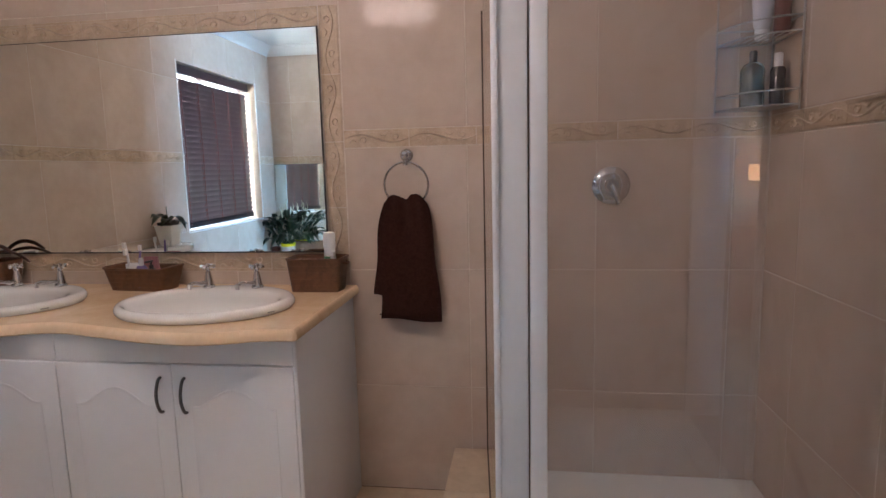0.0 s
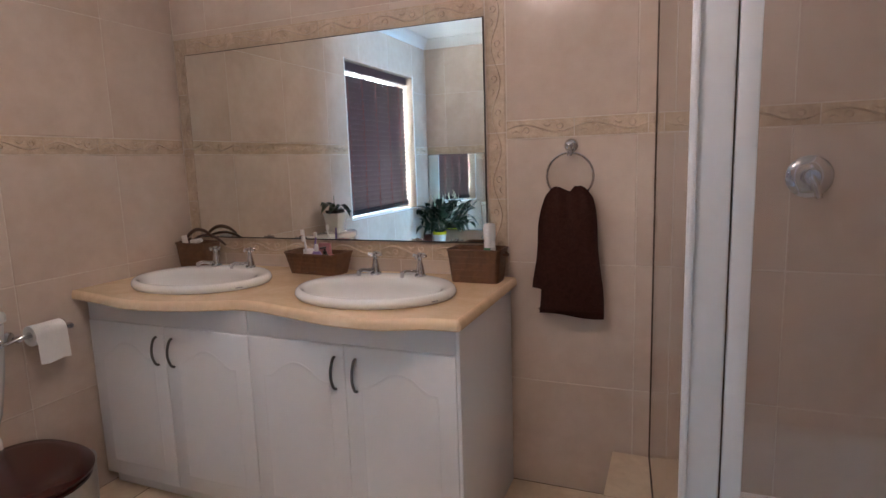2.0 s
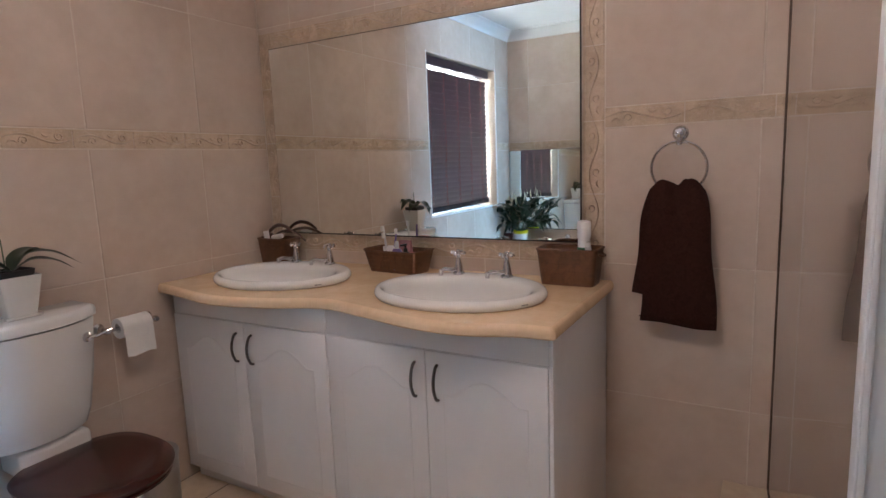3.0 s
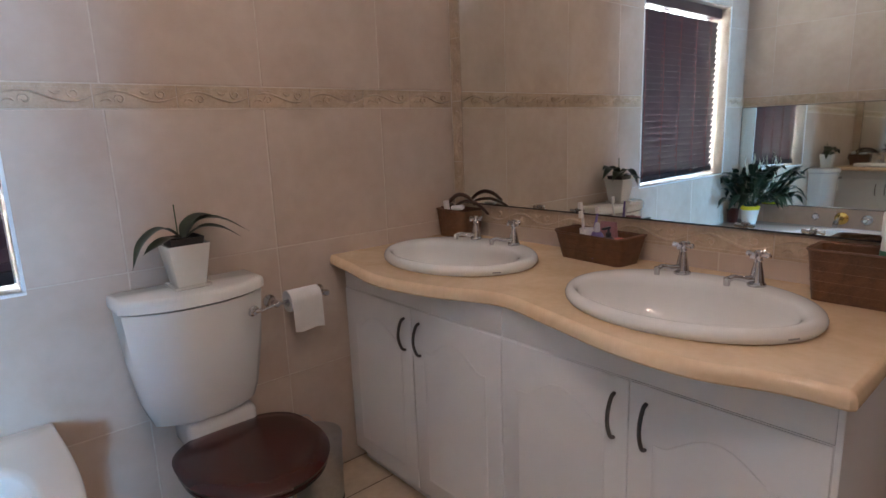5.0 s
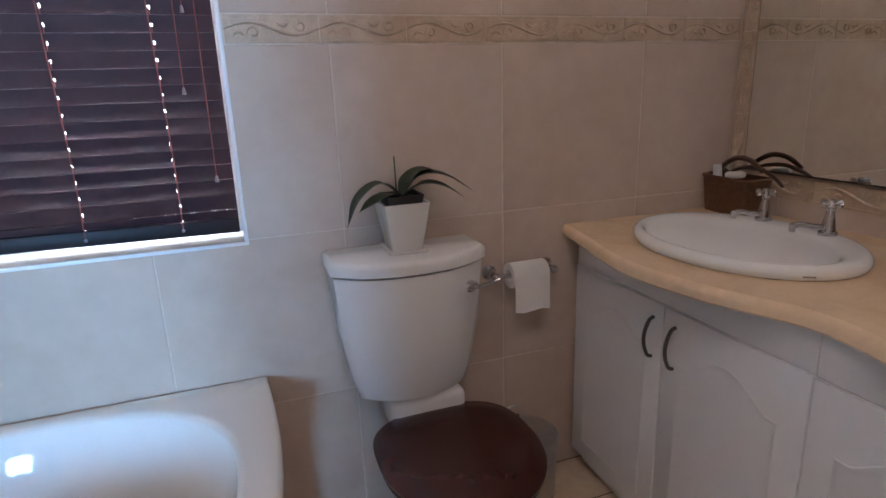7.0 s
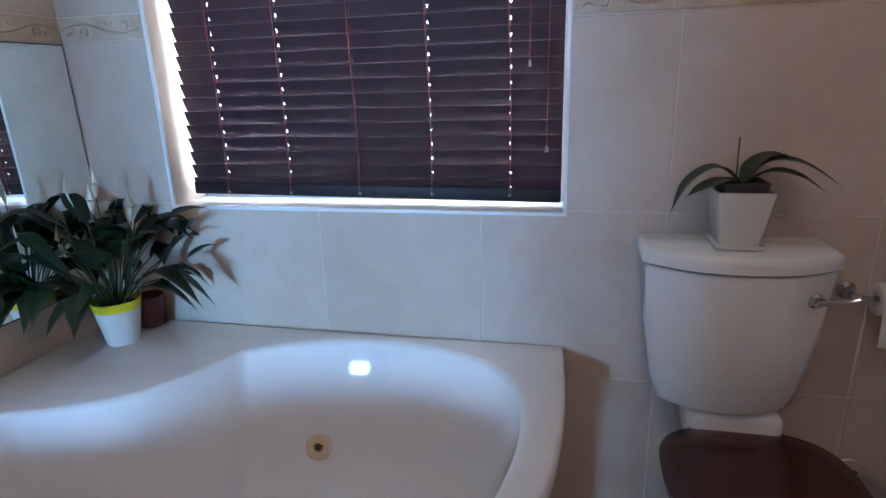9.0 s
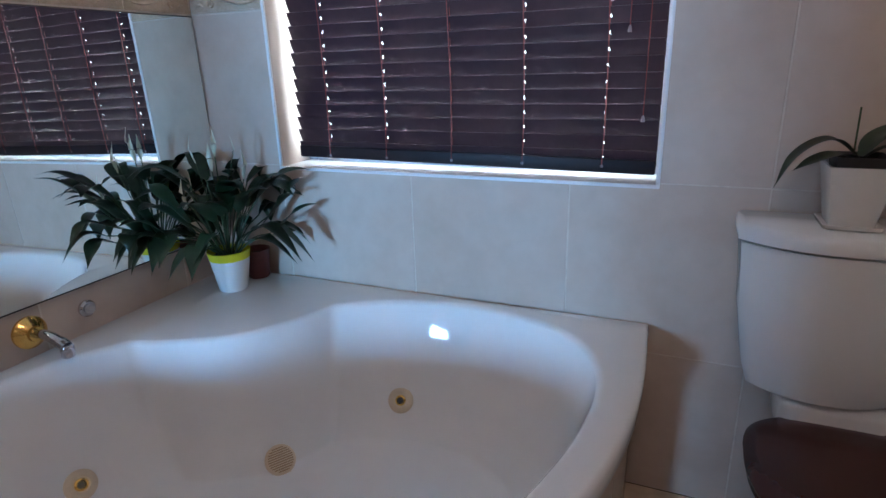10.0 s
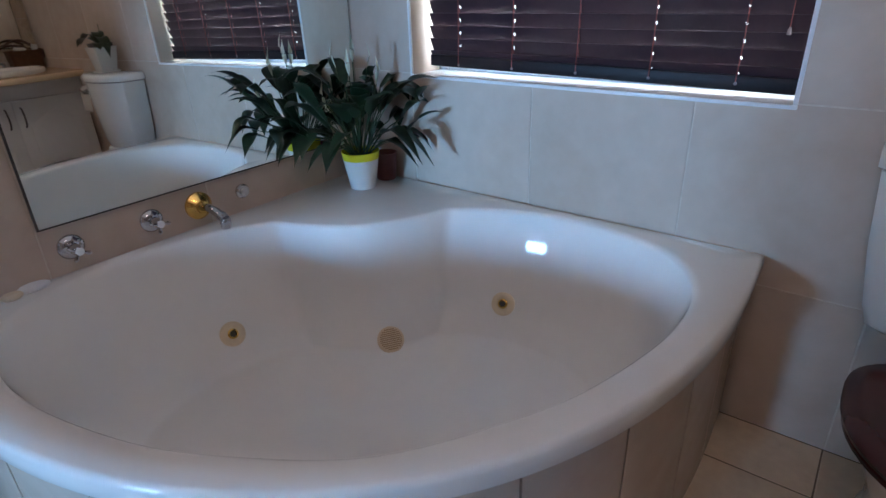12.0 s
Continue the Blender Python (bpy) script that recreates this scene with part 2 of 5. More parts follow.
floor = tagged(link("floor", boxed(XW - 0.05, XE + 0.14, YS - 0.05, YN + 0.05, -0.12, -0.0012), FLOOR_GROUT), "beige tiled floor with dark joints", "floor", kind="structure")
tagged(link("ceiling", boxed(XW - 0.26, XE + 0.2, YS - 0.2, YN + 0.2, ZC, ZC + 0.15), PLASTER), "plain white plaster ceiling", "ceiling", kind="structure")

# cornice: stepped cove run round the ceiling
prof = [(0, -0.085), (0.008, -0.085), (0.012, -0.07), (0.03, -0.05), (0.05, -0.028), (0.07, -0.012), (0.085, -0.008), (0.085, 0.0), (0, 0)]
bm = bmesh.new()
inner = [(XW, YS), (XE, YS), (XE, YN), (XW, YN)]
sgn = [(1, 1), (-1, 1), (-1, -1), (1, -1)]
rings = [[(x + sx * o, y + sy * o, ZC + h) for o, h in prof] for (x, y), (sx, sy) in zip(inner, sgn)]
loft(bm, rings + [rings[0]], False, False)
tagged(link("cornice_trim", bm, PLASTER), "white moulded plaster cornice", "cornice", kind="structure")

# bedroom beyond the doorway, plain walls that close the place
bed = wall("bedroom_wall", [(XE + 0.14, 5.2, 2.2, 2.4, 0, ZC), (XE + 0.14, 5.2, -2.6, -2.4, 0, ZC),
                            (5.1, 5.3, -2.4, -1.26, 0, ZC), (5.1, 5.3, -0.44, 2.2, 0, ZC), (5.1, 5.3, -1.26, -0.44, 0, 0.83), (5.1, 5.3, -1.26, -0.44, 1.49, ZC),
                            (XE + 0.0, XE + 0.14, -2.4, YS - 0.2, 0, ZC)], "plain cream bedroom walls beyond the doorway")
bed.data.materials[0] = BEDROOM_PAINT
tagged(link("bedroom_floor", boxed(XE + 0.14, 5.3, -2.6, 2.4, -0.12, 0.0), CARPET), "plain brown bedroom floor", "floor", kind="structure")
tagged(link("bedroom_ceiling", boxed(XE + 0.2, 5.3, -2.6, 2.4, ZC, ZC + 0.15), PLASTER), "plain white bedroom ceiling", "ceiling", kind="structure")
bw = thing("window_2", (5.00, -0.85, 0.83), "white barred bedroom window full of daylight", "window", kind="structure")
bm = bmesh.new()
for y in (-0.398, -0.133, 0.133, 0.398):
    box(bm, -0.03, 0.03, y - 0.012, y + 0.012, 0, 0.66)
part("window_frame", bm, ALU, bw)
bm = bmesh.new()
for z in (0.012, 0.22, 0.44, 0.648):
    box(bm, -0.028, 0.028, -0.41, 0.41, z - 0.012, z + 0.012)
part("glazing_bar", bm, ALU, bw)
tagged(link("backdrop", boxed(5.6, 5.62, -3.5, 2.5, 0.2, 3.2), DAY), "bright hazy daylight outside the bedroom window", "backdrop", kind="structure")

door = thing("door_1", (XE, DOOR[0], 0), "white frame of an open doorway", "door frame", kind="structure")
for nm, b in (("door_jamb", (-0.02, 0.16, 0.0, 0.035, 0, DOOR[2])), ("door_jamb", (-0.02, 0.16, DOOR[1] - DOOR[0] - 0.035, DOOR[1] - DOOR[0], 0, DOOR[2])),
              ("door_head", (-0.02, 0.16, 0.035, DOOR[1] - DOOR[0] - 0.035, DOOR[2] - 0.035, DOOR[2]))):
    part(nm, boxed(*b, bevel=0.004), ALU, door)

sconce = thing("wall_lamp", (1.93, -2.4, 1.32), "lit warm wall lamp throwing light up and down", "lamp")
part("back_plate", lathe(bmesh.new(), [(0.045, 0), (0.045, 0.012), (0.03, 0.02)], 24, pose(0, 0, 0, -90)), CHROME, sconce)
part("shade", lathe(bmesh.new(), [(0.050, -0.06), (0.055, 0.0), (0.050, 0.06), (0.047, 0.06), (0.052, 0), (0.047, -0.06)], 24, pose(0, 0.09, 0), False, False), SHADE, sconce, "glowing amber glass shade")
part("arm", tube(bmesh.new(), [(0, 0.015, 0), (0, 0.05, 0)], 0.01), CHROME, sconce)

hb = thing("headboard", (1.66, -2.4, 0), "plain brown wooden headboard under the wall lamp", "headboard")
part("panel", boxed(-0.31, 0.31, 0.001, 0.045, 0.05, 0.90, bevel=0.012), MAHOGANY, hb)
for x in (-0.30, 0.25):
    part("leg", boxed(x, x + 0.05, 0.004, 0.042, 0, 0.0495), MAHOGANY, hb)

cl = thing("ceiling_light", (-0.66, 0.84, ZC), "lit three-bulb ceiling light on a chrome bar", "ceiling light")
part("bar", boxed(-0.24, 0.24, -0.025, 0.025, -0.022, -0.0005, bevel=0.006), CHROME, cl)
for k in (-1, 0, 1):
    part("bulb_holder", lathe(bmesh.new(), [(0.016, -0.128), (0.022, -0.120), (0.024, -0.09), (0.010, -0.085), (0.008, -0.022)], 18, pose(0.16 * k, 0, 0)), CHROME, cl)

# ---- corner bath ----
BX, BY = XW, YS                                  # the bath's corner
RIM_Z = 0.572
half = [(0.465, 0.465), (0.315, 0.562), (0.19, 0.612), (0.095, 0.79), (0.055, 1.06), (0.125, 1.33), (0.29, 1.462), (0.52, 1.482), (0.80, 1.42), (1.0, 1.325), (1.19, 1.19)]
other = [(v, u) for u, v in half]
shelf_line = smooth_line([(u, v, 0) for u, v in list(reversed(half[:3])) + other[1:3]], 12)
lobe_line = smooth_line([(u, v, 0) for u, v in other[2:] + list(reversed(half[2:-1]))], 12)
inner_line = [Vector((p.x, p.y)) for p in shelf_line + lobe_line[1:-1]]
BC = Vector((0.79, 0.79))
SIDE = 1.572


def outer_radius(theta):
    phi = abs(math.degrees(theta) - 45)
    return SIDE + 0.185 * max(0.0, math.cos(radians(2 * phi))) ** 1.55


arc = [Vector((outer_radius(a) * math.cos(a), outer_radius(a) * math.sin(a))) for a in (radians(90 * i / 60) for i in range(61))]
outer_line = [Vector((0, 0))] + arc


def ray_out(line, ang):
    """Where the ray from the bath's centre at the angle leaves the closed line."""
    d = Vector((math.cos(ang), math.sin(ang)))
    best = None
    for a, b in zip(line, line[1:] + line[:1]):
        e = b - a
        den = d.x * e.y - d.y * e.x
        if abs(den) < 1e-9:
            continue
        w = a - BC
        t, s = (w.x * e.y - w.y * e.x) / den, (w.x * d.y - w.y * d.x) / den
        if t > 0 and -1e-6 <= s <= 1 + 1e-6 and (best is None or t > best):
            best = t
    return BC + d * best


NB = 240
angs = [2 * math.pi * i / NB for i in range(NB)]
inner_pts, outer_pts = [ray_out(inner_line, a) for a in angs], [ray_out(outer_line, a) for a in angs]
for cor in (Vector((0, 0)), Vector((0, SIDE)), Vector((SIDE, 0))):
    k = min(range(NB), key=lambda i: (outer_pts[i] - cor).length)
    outer_pts[k] = cor
WALL_GAP = 0.002


def bath_ring(mixf, z, scale=1.0):
    out = []
    for a, b in zip(inner_pts, outer_pts):
        p = BC + (a - BC) * scale if mixf is None else a + (b - a) * mixf
        out.append((max(p.x, WALL_GAP), max(p.y, WALL_GAP), z))
    return out


def outer_ring(inset, z):
    out = []
    for b in outer_pts:
        p = b - (b - BC).normalized() * inset
        out.append((max(p.x, WALL_GAP), max(p.y, WALL_GAP), z))
    return out


bath = thing("corner_bath", (BX, BY, 0), "white acrylic corner whirlpool bath with moulded shelf", "bathtub")
shell = [outer_ring(0.03, 0.515), outer_ring(0.004, 0.515), outer_ring(0.0, 0.522), outer_ring(0.0, 0.556), outer_ring(0.004, 0.567), outer_ring(0.014, RIM_Z), bath_ring(0.5, RIM_Z),
         bath_ring(None, RIM_Z, 1.02), bath_ring(None, RIM_Z - 0.002, 1.008), bath_ring(None, RIM_Z - 0.010, 0.995)]
BATH_PROFILE = smooth_line([(0.995, RIM_Z - 0.010, 0), (0.983, RIM_Z - 0.035, 0), (0.966, 0.50, 0), (0.947, 0.456, 0), (0.916, 0.379, 0), (0.886, 0.30, 0), (0.850, 0.237, 0), (0.800, 0.194, 0), (0.752, 0.168, 0), (0.730, 0.160, 0), (0.695, 0.1565, 0), (0.60, 0.153, 0), (0.45, 0.148, 0), (0.2, 0.145, 0)], 4)
shell += [bath_ring(None, p.y, p.x) for p in BATH_PROFILE[1:]]
part("bath_shell", loft(bmesh.new(), shell, False, True), ACRYLIC, bath, angle=60)
# curved apron of narrow tiles
apron = []
for a in (radians(90 * i / 900) for i in range(901)):
    r = outer_radius(a) - 0.028
    apron.append(Vector((r * math.cos(a), r * math.sin(a))))
part("apron_backing", loft(bmesh.new(), [[(p.x * 0.992, p.y * 0.992, z) for p in apron] for z in (0.0, 0.514)], False, False, False), GROUT, bath)
run = [0.0]
for a, b in zip(apron, apron[1:]):
    run.append(run[-1] + (b - a).length)
# solid dark strip whose colour stands in for the shade in the gap
part("apron_gap_shade", boxed(0.002, 0.011, SIDE - 0.075, SIDE - 0.040, 0.001, 0.512), SEAL_AND_GAP_SHADE, bath, "dark strip standing in for the shaded gap beside the wall")
strip = run[-1] / 10
for k in range(10):
    pts = [p for p, s in zip(apron, run) if k * strip + 0.001 <= s <= (k + 1) * strip - 0.001]
    pts = pts[::6] + [pts[-1]]
    if len(pts) < 2:
        continue
    bm = bmesh.new()
    rings = []
    for p in pts:
        q = p * 0.993
        p0 = Vector((max(p.x, 0.012), max(p.y, 0.012)))
        rings.append([(p0.x, p0.y, 0.003), (p0.x, p0.y, 0.513), (max(q.x, 0.012), max(q.y, 0.012), 0.513), (max(q.x, 0.012), max(q.y, 0.012), 0.003)])
    loft(bm, rings)
    part("apron_tile", bm, TILE, bath)


def bath_wall_point(ang, s):
    """A place on the inside of the bath at the angle, s: 0 at the rim, 1 at the floor; with the wall's normal."""
    prof_b = [(1.0, 0.56), (0.983, 0.542), (0.951, 0.458), (0.921, 0.379), (0.879, 0.28), (0.815, 0.208), (0.72, 0.165), (0.63, 0.153)]

    def at(a, t):
        p = ray_out(inner_line, a)
        f = t * (len(prof_b) - 1)
        i = min(int(f), len(prof_b) - 2)
        k = prof_b[i][0] + (prof_b[i + 1][0] - prof_b[i][0]) * (f - i)
        z = prof_b[i][1] + (prof_b[i + 1][1] - prof_b[i][1]) * (f - i)
        q = BC + (p - BC) * k
        return Vector((q.x, q.y, z))
    p = at(ang, s)
    n = (at(ang + 0.02, s) - p).cross(at(ang, s + 0.02) - p).normalized()
    if n.dot(Vector((BC.x, BC.y, 0.5)) - p) < 0:
        n = -n
    return p, n


def facing(p, n):
    return Matrix.Translation(p) @ n.to_track_quat("Z", "Y").to_matrix().to_4x4()


for ang, s in ((176, 0.62), (275, 0.64)):
    m = facing(*bath_wall_point(radians(ang), s))
    jet = part("jet", lathe(bmesh.new(), [(0.042, 0.0), (0.042, 0.003), (0.038, 0.006), (0.022, 0.007), (0.021, 0.004)], 28, m), CREAM_PLASTIC, bath, "cream plastic jet ring")
    part("nozzle", lathe(bmesh.new(), [(0.017, 0.004), (0.017, 0.010), (0.012, 0.012), (0.010, 0.006)], 20, m), GOLD, jet, "dull brass nozzle")
    # solid dark disc painted in for the shade inside the hollow nozzle
    part("nozzle_bore_shade", lathe(bmesh.new(), [(0.0095, 0.0062), (0.0095, 0.0085), (0.004, 0.0085)], 14, m), DARK_PLASTIC, jet)
m = facing(*bath_wall_point(radians(216), 0.80))
grille = part("suction_grille", lathe(bmesh.new(), [(0.046, 0.0), (0.046, 0.006), (0.040, 0.010)], 32, m), CREAM_PLASTIC, bath, "cream slotted suction grille")
bm = bmesh.new()
for i in range(-5, 6):
    w = math.sqrt(max(0.0, 0.038 ** 2 - (i * 0.0068) ** 2))
    if w > 0.006:
        box(bm, -w, w, i * 0.0068 - 0.0016, i * 0.0068 + 0.0016, 0.010, 0.0125)
bmesh.ops.transform(bm, matrix=m, verts=bm.verts)
part("grille_bar", bm, GRILLE_TAN, grille)

# ---- bath fittings on the south wall ----
def bath_tap(x, turn):
    t = thing("bath_tap", (x, YS, 0.641), "chrome wall tap with a cross handle", "tap", "bath taps")
    q = pose(0, 0, 0, -90)
    part("escutcheon", lathe(bmesh.new(), [(0.036, 0.0), (0.036, 0.006), (0.030, 0.014), (0.018, 0.020)], 28, q), CHROME, t)
    part("spindle", lathe(bmesh.new(), [(0.015, 0.018), (0.016, 0.04), (0.012, 0.048), (0.012, 0.055)], 18, q), CHROME, t)
    bm = bmesh.new()
    for k in range(4):
        a = radians(90 * k + turn)
        d = Vector((math.cos(a), 0, math.sin(a)))
        c = Vector((0, 0.056, 0))
        tube(bm, [c, c + d * 0.018, c + d * 0.027, c + d * 0.033], [0.006, 0.0045, 0.0065, 0.002], 8)
    part("cross_handle", bm, CHROME, t)
    part("cap", lathe(bmesh.new(), [(0.011, 0.054), (0.011, 0.064), (0.007, 0.067)], 16, q), WHITE_PLASTIC, t)


bath_tap(-1.17, 30)
bath_tap(-1.405, 12)
sp = thing("bath_spout", (-1.565, YS, 0.640), "chrome bath spout with a gold wall flange", "spout")
q = pose(0, 0, 0, -90)
part("flange", lathe(bmesh.new(), [(0.046, 0.0), (0.046, 0.008), (0.036, 0.018), (0.022, 0.028), (0.020, 0.036)], 32, q), GOLD, sp, "polished gold flange")
part("spout_body", tube(bmesh.new(), smooth_line([(0, 0.03, 0), (0, 0.07, 0.004), (0, 0.115, -0.004), (0, 0.15, -0.02)], 5), [0.013] * 4 + [0.014] * 4 + [0.015] * 4 + [0.018] * 4, 16), CHROME, sp)
part("aerator", lathe(bmesh.new(), [(0.016, -0.046), (0.017, -0.044), (0.018, -0.022), (0.014, -0.012)], 18, pose(0, 0.15, 0)), CHROME, sp)
kn = thing("air_control_knob", (-1.735, YS, 0.641), "small round chrome air control knob", "knob")
part("rose", lathe(bmesh.new(), [(0.026, 0.0), (0.026, 0.008), (0.021, 0.014)], 26, q), CHROME, kn)
part("button", lathe(bmesh.new(), [(0.014, 0.014), (0.014, 0.022), (0.010, 0.025)], 20, q), STEEL, kn)


def mirror(name, x0, x1, z0, z1, m, label):
    t = thing(name, (0, 0, 0), label, "mirror")
    t.matrix_basis = m
    part("backing", boxed(x0, x1, 0.0, 0.003, z0, z1), DARK_EDGE, t)
    part("mirror_glass", boxed(x0 + 0.005, x1 - 0.005, 0.003, 0.007, z0 + 0.006, z1 - 0.004), MIRROR, t)
    return t


mirror("bath_mirror", 0.003, -1.10 - XW, 0.712 - ZB0 + 0.004, 0, pose(XW, YS, ZB0 - 0.004, 0.9), "frameless wall mirror above the corner bath")

# ---- window in the west wall with its blind ----
y0, y1, z0, z1 = WIN
win = thing("window_1", (XW - 0.20, (y0 + y1) / 2, z0), "white framed window behind a closed blind", "window", kind="structure")
hw, hh = (y1 - y0) / 2, z1 - z0
for b in ((-0.03, 0.03, -hw, -hw + 0.045, 0, hh), (-0.03, 0.03, hw - 0.045, hw, 0, hh), (-0.03, 0.03, -hw + 0.045, hw - 0.045, 0, 0.045), (-0.03, 0.03, -hw + 0.045, hw - 0.045, hh - 0.045, hh), (-0.025, 0.025, -0.02, 0.02, 0.045, hh - 0.045)):
    part("window_frame", boxed(*b, bevel=0.004), ALU, win)
for b in ((-0.003, 0.003, -hw + 0.045, -0.02, 0.045, hh - 0.045), (-0.003, 0.003, 0.02, hw - 0.045, 0.045, hh - 0.045)):
    pane = part("pane", boxed(*b), PANE, win)
    pane.visible_shadow = False
tagged(link("backdrop", boxed(XW - 1.22, XW - 1.2, -2.6, 2.8, -0.4, 4.2), NOON), "bright hazy daylight outside the bathroom window", "backdrop", kind="structure")
# tiled reveal: sill, jambs and head, with a thin white edge strip
rv = 0.165
for nm, b in (("reveal_tile", (XW - rv, XW - 0.006, y0, y1, z0 - 0.001, z0 + 0.007)), ("reveal_tile", (XW - rv, XW - 0.006, y0, y0 + 0.008, z0 + 0.007, z1 - 0.008)),
              ("reveal_tile", (XW - rv, XW - 0.006, y1 - 0.008, y1, z0 + 0.007, z1 - 0.008)), ("reveal_tile", (XW - rv, XW - 0.006, y0, y1, z1 - 0.008, z1))):
    # the sill's white puts the daylight glare under the blind into its colour
    part(nm, boxed(*b), PORCELAIN if b[5] < z0 + 0.01 else TILE, wall_west)
for nm, b in (("edge_strip", (XW - 0.006, XW + 0.0018, y0 - 0.002, y1 + 0.002, z0 - 0.002, z0 + 0.0085)), ("edge_strip", (XW - 0.006, XW + 0.0018, y0 - 0.002, y0 + 0.009, z0 + 0.009, z1)),
              ("edge_strip", (XW - 0.006, XW + 0.0018, y1 - 0.009, y1 + 0.002, z0 + 0.009, z1))):
    part(nm, boxed(*b, bevel=0.0015), WHITE_PLASTIC, wall_west, "white plastic tile edge strip")

BLX = XW - 0.095                                   # blind plane
BY0, BY1 = -0.512, 0.698
SLATS, PITCH, ZS = 26, 0.0428, 1.0365
cords = [-0.382, -0.158, 0.078, 0.312, 0.550]
blind = thing("venetian_blind", (BLX, 0, z0), "dark mahogany wooden venetian blind, closed", "blind")


def slat_mesh():
    """One slat: a slightly curved strip, tilted shut with its room edge up, with rout holes for the cords."""
    bm = bmesh.new()
    tilt = radians(65)
    w = [-0.025, -0.012, -0.0048, 0.0048, 0.012, 0.025]
    ys = [BY0]
    for c in cords:
        ys += [c - 0.0022, c + 0.0022]
    ys.append(BY1)

    def at(u, y, off):
        bow = 0.0016 * (1 - (u / 0.025) ** 2)
        a, b = u, bow + off
        return (a * math.cos(tilt) + b * math.sin(tilt), y, a * math.sin(tilt) - b * math.cos(tilt))
    for off in (0.0, 0.0024):
        g = [[bm.verts.new(at(u, y, off)) for y in ys] for u in w]
        for i in range(len(w) - 1):
            for j in range(len(ys) - 1):
                if i == 2 and j % 2 == 1 and j != 5:
                    continue
                bm.faces.new((g[i][j], g[i][j + 1], g[i + 1][j + 1], g[i + 1][j]))
    # long edges and ends
    for u in (w[0], w[-1]):
        a, b, c, d = (bm.verts.new(at(u, y, o)) for y, o in ((BY0, 0), (BY1, 0), (BY1, 0.0024), (BY0, 0.0024)))
        bm.faces.new((a, b, c, d))
    return bm


first = part("slat", slat_mesh(), BLIND, blind, angle=50)
first.location = (0, 0, ZS - z0)
for k in range(1, SLATS):
    s = new("slat", first.data)
    s.parent = blind
    s.matrix_basis = pose(0, 0, ZS - z0 + k * PITCH, 0, 0.0, random.uniform(-0.15, 0.15))
br = part("bottom_rail", boxed(-0.012, 0.012, BY0, BY1, 0.0, 0.041, bevel=0.005), RAIL, blind, "near-black wooden bottom rail")
br.matrix_basis = pose(0.006, 0, 0.027, -0.6)
for c in cords:
    part("rail_plug", lathe(bmesh.new(), [(0.005, 0.0), (0.005, 0.003), (0.003, 0.004)], 10, pose(0.016, c, 0.04, 0, 90)), CLEAR_PLASTIC, blind)
    part("ladder_cord", tube(bmesh.new(), [(0.020, c + 0.004 * math.sin(k), 0.045 + k * 0.119) for k in range(11)], 0.0015, 5), CORD, blind, "red-brown ladder cord")
    part("lift_cord", tube(bmesh.new(), [(0.006, c, 0.05), (0.006, c, 1.2)], 0.0011, 5), CORD, blind)
part("valance", boxed(-0.01, 0.03, BY0 - 0.02, BY1 + 0.004, 1.185, 1.258, bevel=0.004), BLIND, blind, "dark wooden valance board")
part("head_rail", boxed(-0.05, -0.01, BY0, BY1, 1.19, 1.24), BLIND, blind)
for c, low in ((0.605, 0.42), (0.655, 0.185), (0.628, 0.62)):
    part("pull_cord", tube(bmesh.new(), [(0.028, c, 1.19), (0.029, c + 0.004, 0.8), (0.028, c, low)], 0.0013, 5), CORD, blind, "red-brown pull cord")
    part("tassel", lathe(bmesh.new(), [(0.002, 0.018), (0.0045, 0.012), (0.0058, 0.0), (0.004, -0.001)], 12, pose(0.028, c, low - 0.016)), CLEAR_PLASTIC, blind, "clear plastic cord end")

